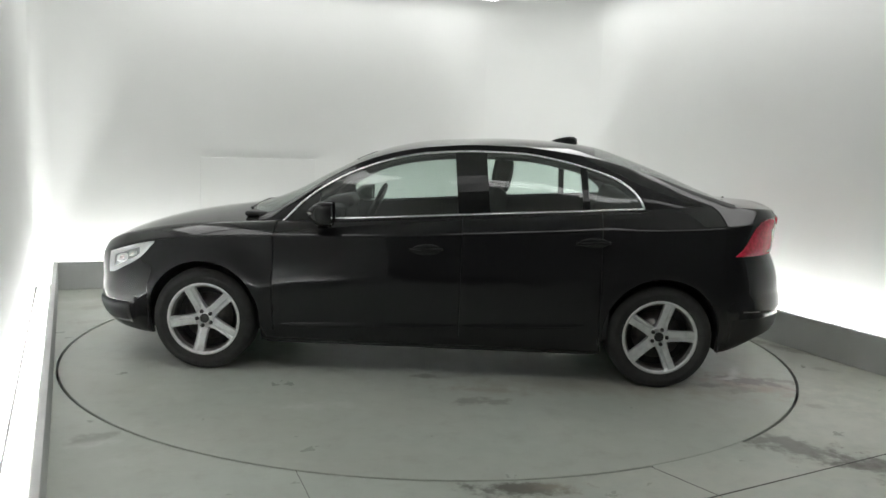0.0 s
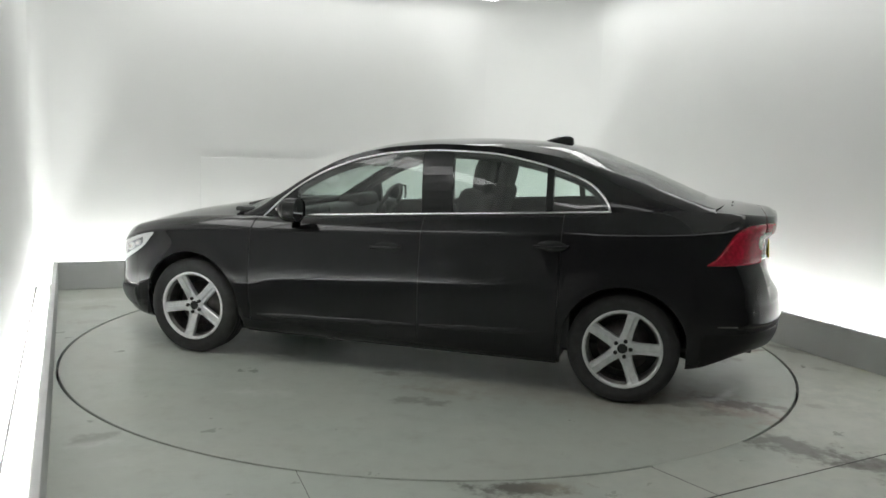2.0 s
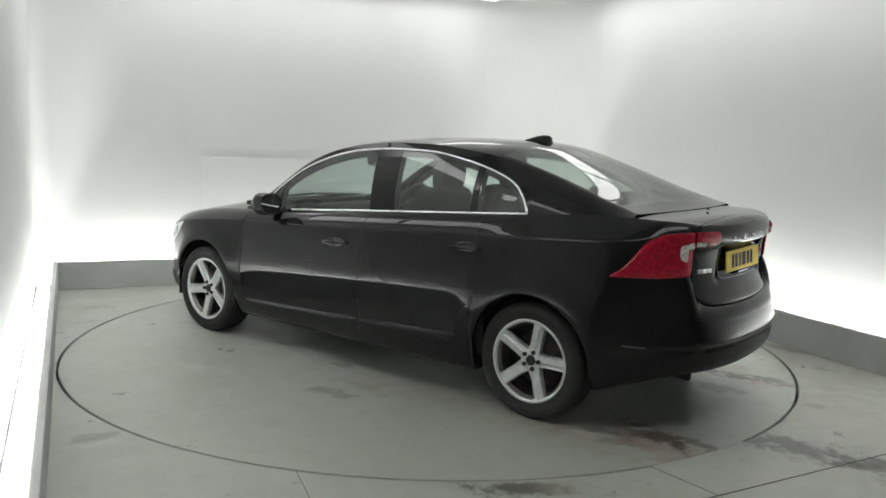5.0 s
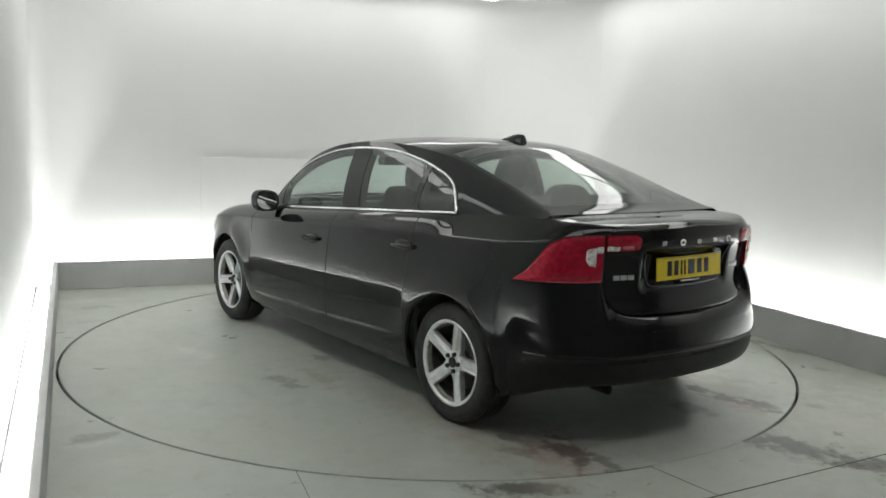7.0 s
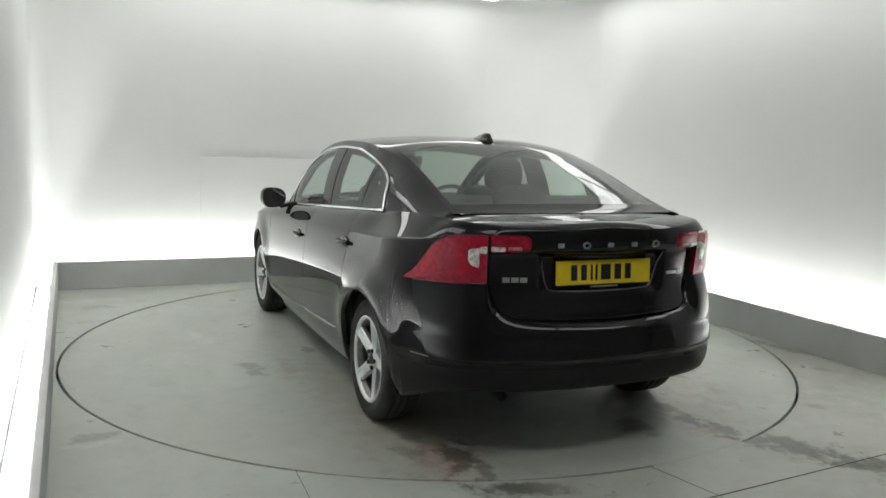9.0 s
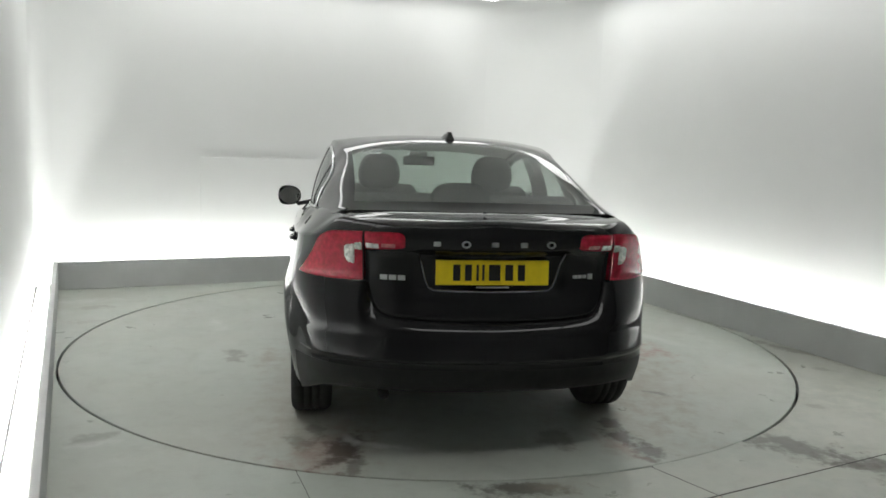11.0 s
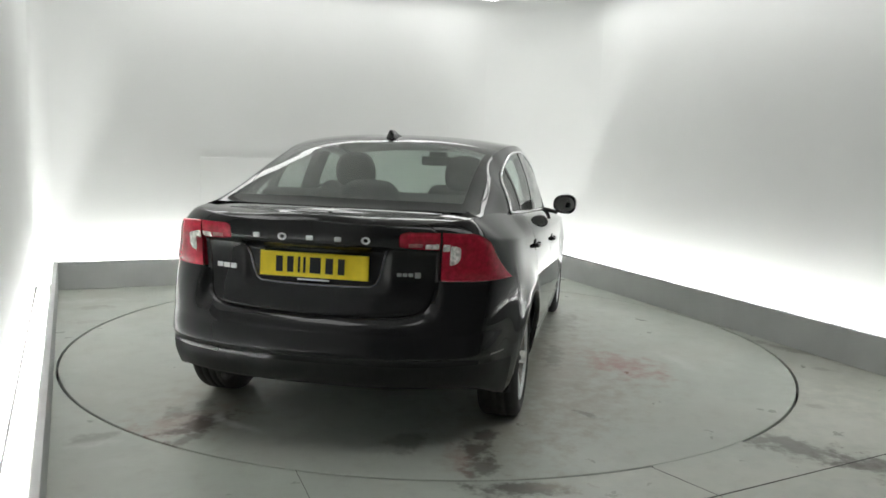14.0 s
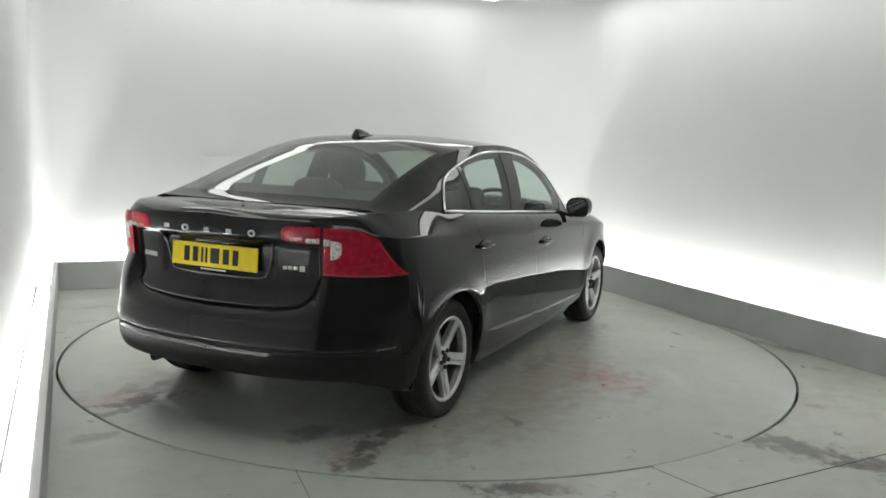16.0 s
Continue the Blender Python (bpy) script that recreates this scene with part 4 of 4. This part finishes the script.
def build_head_lamp(s):
    lamp = new("head_lamp")
    lamp.parent = car
    run, xs, ys = LINES["nose"]
    tip = float(np.interp(-1.70, -xs, run))
    lo = curve_of((0.50, 0.555), (0.70, 0.552), (0.80, 0.562), (0.90, 0.602), (tip - 0.10, 0.675), (tip - 0.03, 0.742), (tip, 0.775))
    hi = curve_of((0.50, 0.575), (0.58, 0.625), (0.70, 0.672), (0.85, 0.712), (tip - 0.10, 0.762), (tip, 0.782))
    skin_patch("lamp_housing", "nose", 0.74, tip, lo, hi, LAMPSILVER, lamp, s, 0.006, 0.02, 40, 12, "clear headlamp with a bright reflector")
    # a dark inner bezel that leaves a bright border, with one large and one small bowl in it
    def between(a, b):
        return lambda q: lo(q) + (hi(q) - lo(q)) * a, lambda q: lo(q) + (hi(q) - lo(q)) * b
    skin_patch("lamp_bezel", "nose", 0.80, tip - 0.085, *between(0.20, 0.80), LAMPGREY, lamp, s, 0.009, 0.0, 24, 8)
    for mid, half, tall in ((0.895, 0.062, 0.26), (tip - 0.155, 0.040, 0.20)):
        for name, k, material, lift in (("lamp_bowl", 1.0, LAMPSILVER, 0.012), ("lamp_lens", 0.42, LENSCLEAR, 0.015)):
            def edge(sign, m=mid, w=half * k, a=tall * k):
                return lambda q: (lo(m) + hi(m)) / 2 + (q - m) * 0.22 + sign * a * (hi(m) - lo(m)) * math.sqrt(max(1 - ((q - m) / w) ** 2, 0.0004))
            skin_patch(name, "nose", mid - half * k, mid + half * k, edge(-1), edge(1), material, lamp, s, lift, 0.0, 18, 6)


def build_plate():
    """Yellow rear number plate; its characters are plain bars."""
    p = new("number_plate")
    p.parent = car
    p.matrix_basis = pose(-2.169, 0, 0.868, 0, 4, 0)
    box("plate_panel", (0.008, 0.52, 0.113), pose(0, 0, 0), YELLOW, p, 0.003, "yellow reflective plate")
    widths = ((0.165, 0.036), (0.112, 0.034), (0.070, 0.012), (0.044, 0.012), (-0.008, 0.058), (-0.075, 0.040), (-0.132, 0.036))
    for y, w in widths:
        box("plate_bar", (0.004, w * 0.9, 0.072), pose(-0.0045, y, 0), INK, p, 0.001)
    box("plate_footer", (0.004, 0.15, 0.007), pose(-0.0045, 0.0, -0.066), BADGE, p)


def build_badges():
    # spaced bright shapes across the boot lid, and two short bars low on its corners
    for i, y in enumerate((0.262, 0.134, 0.004, -0.128, -0.255)):
        b = skin("tail", abs(y), 1.0, 0.003, 1 if y > 0 else -1)
        bm = bmesh.new()
        if i in (1, 4):
            outer = [(0.021 * math.cos(a), 0.0165 * math.sin(a)) for a in [2 * math.pi * k / 20 for k in range(20)]]
            loops = [[bm.verts.new((x, f * u, f * v)) for u, v in outer] for x, f in ((0, 1.0), (-0.004, 1.0), (-0.004, 0.55), (0, 0.55))]
            for p, q in zip(loops, loops[1:]):
                for k in range(20):
                    bm.faces.new((p[k], p[(k + 1) % 20], q[(k + 1) % 20], q[k]))
        else:
            bevelled_box(bm, (0.005, 0.032, 0.021), pose(0, 0, 0), 0.003)
        ob = part("badge_mark", bm, BADGE, car, "bright metal badge shape")
        ob.matrix_basis = Matrix.Translation(b)
    for ys, z, h, w in (((0.420, 0.462, 0.504), 0.838, 0.023, 0.034), ((-0.405, -0.432, -0.459), 0.846, 0.016, 0.021), ((-0.492,), 0.845, 0.026, 0.026)):
        for y in ys:
            side = 1 if y > 0 else -1
            p, q = skin("tail", abs(y) - 0.01, z, 0.003, side), skin("tail", abs(y) + 0.01, z, 0.003, side)
            ob = box("badge_bar", (0.006, w, h), pose(0, 0, 0), BADGE, car, 0.002)
            ob.matrix_basis = pose((p.x + q.x) / 2, (p.y + q.y) / 2, z, 0, 0, -math.degrees(math.atan2(q.x - p.x, q.y - p.y)))
    # raised grey bar round the number plate's recess, drawn as the light on its edge
    path = [(0.345, 0.955), (0.330, 0.90), (0.312, 0.83), (0.295, 0.795), (0.27, 0.782), (0.15, 0.779), (0.0, 0.778)]
    pts = [skin("tail", y, z, 0.001, 1) for y, z in path] + [skin("tail", y, z, 0.001, -1) for y, z in path[-2::-1]]
    tube("recess_glint", pts, 0.006, EDGEGLINT, car, label="grey bar drawn as the glint on the plate recess's edge")


def build_fin():
    bm = bmesh.new()
    prof = [(-0.755, 0.0, 0.036), (-0.80, 0.022, 0.039), (-0.84, 0.036, 0.038), (-0.88, 0.046, 0.035), (-0.915, 0.050, 0.030), (-0.935, 0.040, 0.026), (-0.94, 0.0, 0.024)]
    rings = []
    for x, h, w in prof:
        zr = roof_z(x) - 0.012
        rings.append([bm.verts.new((x, y, zr + z)) for y, z in ((w, 0), (w * 0.75, 0.012 + h * 0.3), (w * 0.25, 0.012 + h * 0.9), (-w * 0.25, 0.012 + h * 0.9), (-w * 0.75, 0.012 + h * 0.3), (-w, 0))])
    for p, q in zip(rings, rings[1:]):
        for i in range(5):
            bm.faces.new((p[i], p[i + 1], q[i + 1], q[i]))
    bm.faces.new(rings[0])
    bm.faces.new(rings[-1])
    part("roof_aerial", bm, GLOSSBLACK, car, "black shark-fin roof aerial", True)


def build_interior():
    def seat(x, y, w, front=True):
        e = new("front_seat" if front else "rear_seat")
        e.parent = car
        e.matrix_basis = pose(x, y, 0)
        tilt = -16
        bm = bmesh.new()
        bevelled_box(bm, (0.52, w, 0.16), pose(0.0, 0, 0.52, 0, -5, 0), 0.05, 3)
        part("cushion", bm, CLOTH, e, smooth=True)
        bm = bmesh.new()
        bevelled_box(bm, (0.14, w, 0.60), pose(-0.34, 0, 0.86, 0, tilt, 0), 0.055, 4)
        for s in (1, -1):
            bevelled_box(bm, (0.17, 0.10, 0.46), pose(-0.29, s * (w / 2 - 0.05), 0.82, 0, tilt, 0), 0.045, 3)
        part("backrest", bm, CLOTH, e, smooth=True)
        heads = (0,) if front else (w / 2 - 0.24, -w / 2 + 0.24, 0)
        for hy in heads:
            small = not front and hy == 0
            bm = bmesh.new()
            bmesh.ops.create_uvsphere(bm, u_segments=24, v_segments=16, radius=1)
            for v in bm.verts:
                v.co = Vector([math.copysign(abs(c) ** 0.62, c) * h for c, h in zip(v.co, (0.055, 0.135 if not small else 0.165, 0.115 if not small else 0.085))])
                v.co.y *= 1 - 0.18 * max(0, v.co.z / 0.115)
            bm.transform(pose(-0.45, hy, 1.235 if front else (1.03 if not small else 1.135), 0, tilt + 6, 0))
            part("head_restraint", bm, CLOTH, e, smooth=True)
            if front:
                for s in (1, -1):
                    tube("restraint_post", [(-0.43, hy + s * 0.06, 1.10), (-0.45, hy + s * 0.06, 1.2)], 0.006, STEEL, e)
    seat(0.02, 0.37, 0.50)
    seat(0.02, -0.37, 0.50)
    seat(-0.86, 0.0, 1.32, False)
    bm = bmesh.new()
    bevelled_box(bm, (0.42, 1.44, 0.26), pose(0.86, 0, 0.82, 0, 8, 0), 0.08, 4)
    bevelled_box(bm, (0.20, 0.36, 0.10), pose(0.74, -0.37, 0.97, 0, 10, 0), 0.04, 3)
    part("dashboard", bm, TRIMGREY, car, smooth=True)
    box("parcel_shelf", (0.50, 1.24, 0.03), pose(-1.56, 0, 1.065), TRIMGREY, car, 0.01)
    box("cabin_floor", (2.9, 1.5, 0.03), pose(-0.3, 0, 0.31), TRIMGREY, car, 0.01)
    box("rear_bulkhead", (0.04, 1.36, 0.74), pose(-1.40, 0, 0.68, 0, -12, 0), TRIMGREY, car, 0.01)
    box("front_bulkhead", (0.04, 1.44, 0.60), pose(1.05, 0, 0.62), TRIMGREY, car, 0.01)
    box("centre_console", (0.9, 0.22, 0.34), pose(0.25, 0, 0.5), TRIMGREY, car, 0.03)
    # steering wheel on the driver's side
    c = pose(0.50, -0.37, 0.93, 0, 65, 0)
    ring = [c @ Vector((0.185 * math.cos(a), 0.185 * math.sin(a), 0)) for a in [2 * math.pi * k / 36 for k in range(36)]]
    wheel = tube("steering_wheel", ring, 0.016, PLASTIC, car, closed=True)
    bm = bmesh.new()
    bevelled_box(bm, (0.13, 0.15, 0.05), c, 0.02, 3)
    bevelled_box(bm, (0.035, 0.36, 0.02), c, 0.006)
    bevelled_box(bm, (0.18, 0.035, 0.02), c @ pose(0.09, 0, 0), 0.006)
    part("wheel_boss", bm, PLASTIC, wheel, smooth=True)
    box("inner_mirror", (0.03, 0.24, 0.07), pose(0.42, 0.0, 1.285, 0, -8, 0), PLASTIC, car, 0.012)
    box("sensor_housing", (0.16, 0.14, 0.06), pose(0.50, 0.0, 1.30, 0, 24, 0), PLASTIC, car, 0.015)
    for s in (1, -1):
        verts, faces = [], []
        xs = list(np.linspace(1.02, -1.08, 22))
        for x in xs:
            verts += [(x, s * (side_point(x, z).y - 0.05 if z < 0.9 else belt_y(x) - 0.022), z if z < 0.9 else belt_z(x) - 0.004) for z in (0.28, 0.6, 0.80, 0.95)]
        for i in range(len(xs) - 1):
            for j in range(3):
                faces.append((4 * i + j, 4 * i + 4 + j, 4 * i + 5 + j, 4 * i + 1 + j))
        mesh_object("door_lining", verts, faces, TRIMGREY, car)
        box("door_armrest", (0.55, 0.06, 0.05), pose(0.2, s * 0.80, 0.72), TRIMGREY, car, 0.02)
    # headlining under the roof
    verts, faces, nx, ny = [], [], 16, 12
    for i in range(nx + 1):
        x = 0.32 - 1.26 * i / nx
        for j in range(ny + 1):
            w = -1 + 2 * j / ny
            k = 1 - abs(w)
            verts.append((x, w * (rail_y(x) - 0.03), rail_z(x) + (roof_z(x) - rail_z(x)) * (1 - max(1 - k, 0) ** 2.7) - 0.028))
    for i in range(nx):
        for j in range(ny):
            a = i * (ny + 1) + j
            faces.append((a, a + 1, a + ny + 2, a + ny + 1))
    mesh_object("headlining", verts, faces, LINING, car)


def build_sundries():
    # exhaust tailpipe, wipers, lock button on the boot lid, towing eye cover, grille
    tube("tailpipe", [(-1.90, 0.47, 0.296), (-2.10, 0.47, 0.290)], 0.024, VALANCE, car, sides=18, label="dull dark steel tailpipe")
    # near-black plug stands in for the shade inside the pipe
    tube("pipe_shade", [(-2.06, 0.47, 0.291), (-2.1015, 0.47, 0.290)], 0.020, GAP, car, sides=18)
    box("silencer", (0.26, 0.66, 0.10), pose(-1.74, 0.12, 0.32), VALANCE, car, 0.05)
    box("boot_button", (0.012, 0.018, 0.010), pose(-1.96, 0.0, 1.118), PLASTIC, car, 0.003)
    for y0, y1 in ((0.55, -0.05), (-0.02, -0.62)):
        pts = [Vector((1.19 + bow - 0.05 * abs(y) ** 2, y, 1.0)) for y in np.linspace(y0 * 0.85, y1 * 0.85, 8) for bow in (0.02,)]
        for p in pts:
            p.z = deck_z(min(p.x, 1.3)) + 0.016 - 0.05 * abs(p.y)
        tube("wiper", pts, 0.010, PLASTIC, car)
    box("cowl_panel", (0.16, 1.36, 0.03), pose(1.11, 0, 0.952), PLASTIC, car, 0.01)
    g = new("grille")
    g.parent = car
    skin_patch("grille_panel", "nose", 0.0, 0.36, lambda q: 0.40, lambda q: 0.56 - 0.05 * q, GLOSSBLACK, g, 1, 0.006, 0.02, 12, 6)
    skin_patch("grille_panel", "nose", 0.0, 0.36, lambda q: 0.40, lambda q: 0.56 - 0.05 * q, GLOSSBLACK, g, -1, 0.006, 0.02, 12, 6)
    for s in (1, -1):
        skin_patch("lower_grille", "nose", 0.45, 0.95, lambda q: 0.25, lambda q: 0.36 + 0.03 * q, PLASTIC, g, s, 0.008, 0.02, 16, 5, "black lower bumper intake")
        # thin steel-grey strip draws the bright reflection along the bumper's crease
        skin_patch("crease_glint", "tail", 0.84, 0.95, lambda q: 0.477, lambda q: 0.484, STEEL, car, s, 0.004, 0.004, 12, 2)


def build_moulding(s):
    """A raised crease low on the doors that catches the light from the wall's foot."""
    for x0, x1, z0, z1 in ((0.90, -0.165, 0.310, 0.344), (-0.195, -0.93, 0.346, 0.380)):
        verts, faces, n = [], [], 18
        for k in range(n + 1):
            x, z = x0 + (x1 - x0) * k / n, z0 + (z1 - z0) * k / n
            h = 0.012 * min(1, 0.3 + 5 * k / n, 0.3 + 5 * (n - k) / n)
            y = side_point(x, z + h).y
            verts.append((x, s * y, z + h))
            for step in range(1, 7):
                y += math.tan(radians(1.5 + 3.6 * step)) * h / 3
                verts.append((x, s * y, z + h - h * step / 3))
            verts.append((x, s * (side_point(x, z - 0.03).y - 0.002), z - h - 0.012))
        for k in range(n):
            faces += [(8 * k + j, 8 * k + 8 + j, 8 * k + 9 + j, 8 * k + 1 + j) for j in range(7)]
        mesh_object("side_moulding", verts, faces, PAINT, car)


for side_sign in (1, -1):
    build_moulding(side_sign)
    build_window_trim(side_sign)
    build_handle(0.03, 0.80, side_sign)
    build_handle(-0.96, 0.872, side_sign)
    build_mirror(side_sign)
    build_tail_lamp(side_sign)
    build_head_lamp(side_sign)
build_plate()
build_badges()
build_fin()
build_interior()
build_sundries()


# ---- motion ----
def motions():
    # the table turns clockwise at a steady rate and carries the car
    rows, rows_car = [], []
    for i in range(33):
        t = 0.5 * i
        a = 177.225 - 7.165 * t + 0.004 * t * t
        rows.append((t, pose(0, 0, 0, 0, 0, a)))
        rows_car.append((t, pose(0, 0, 0, 0, 0, a) @ pose(-0.036, 0.072, 0)))
    walk(turntable, rows)
    walk(car, rows_car)


motions()
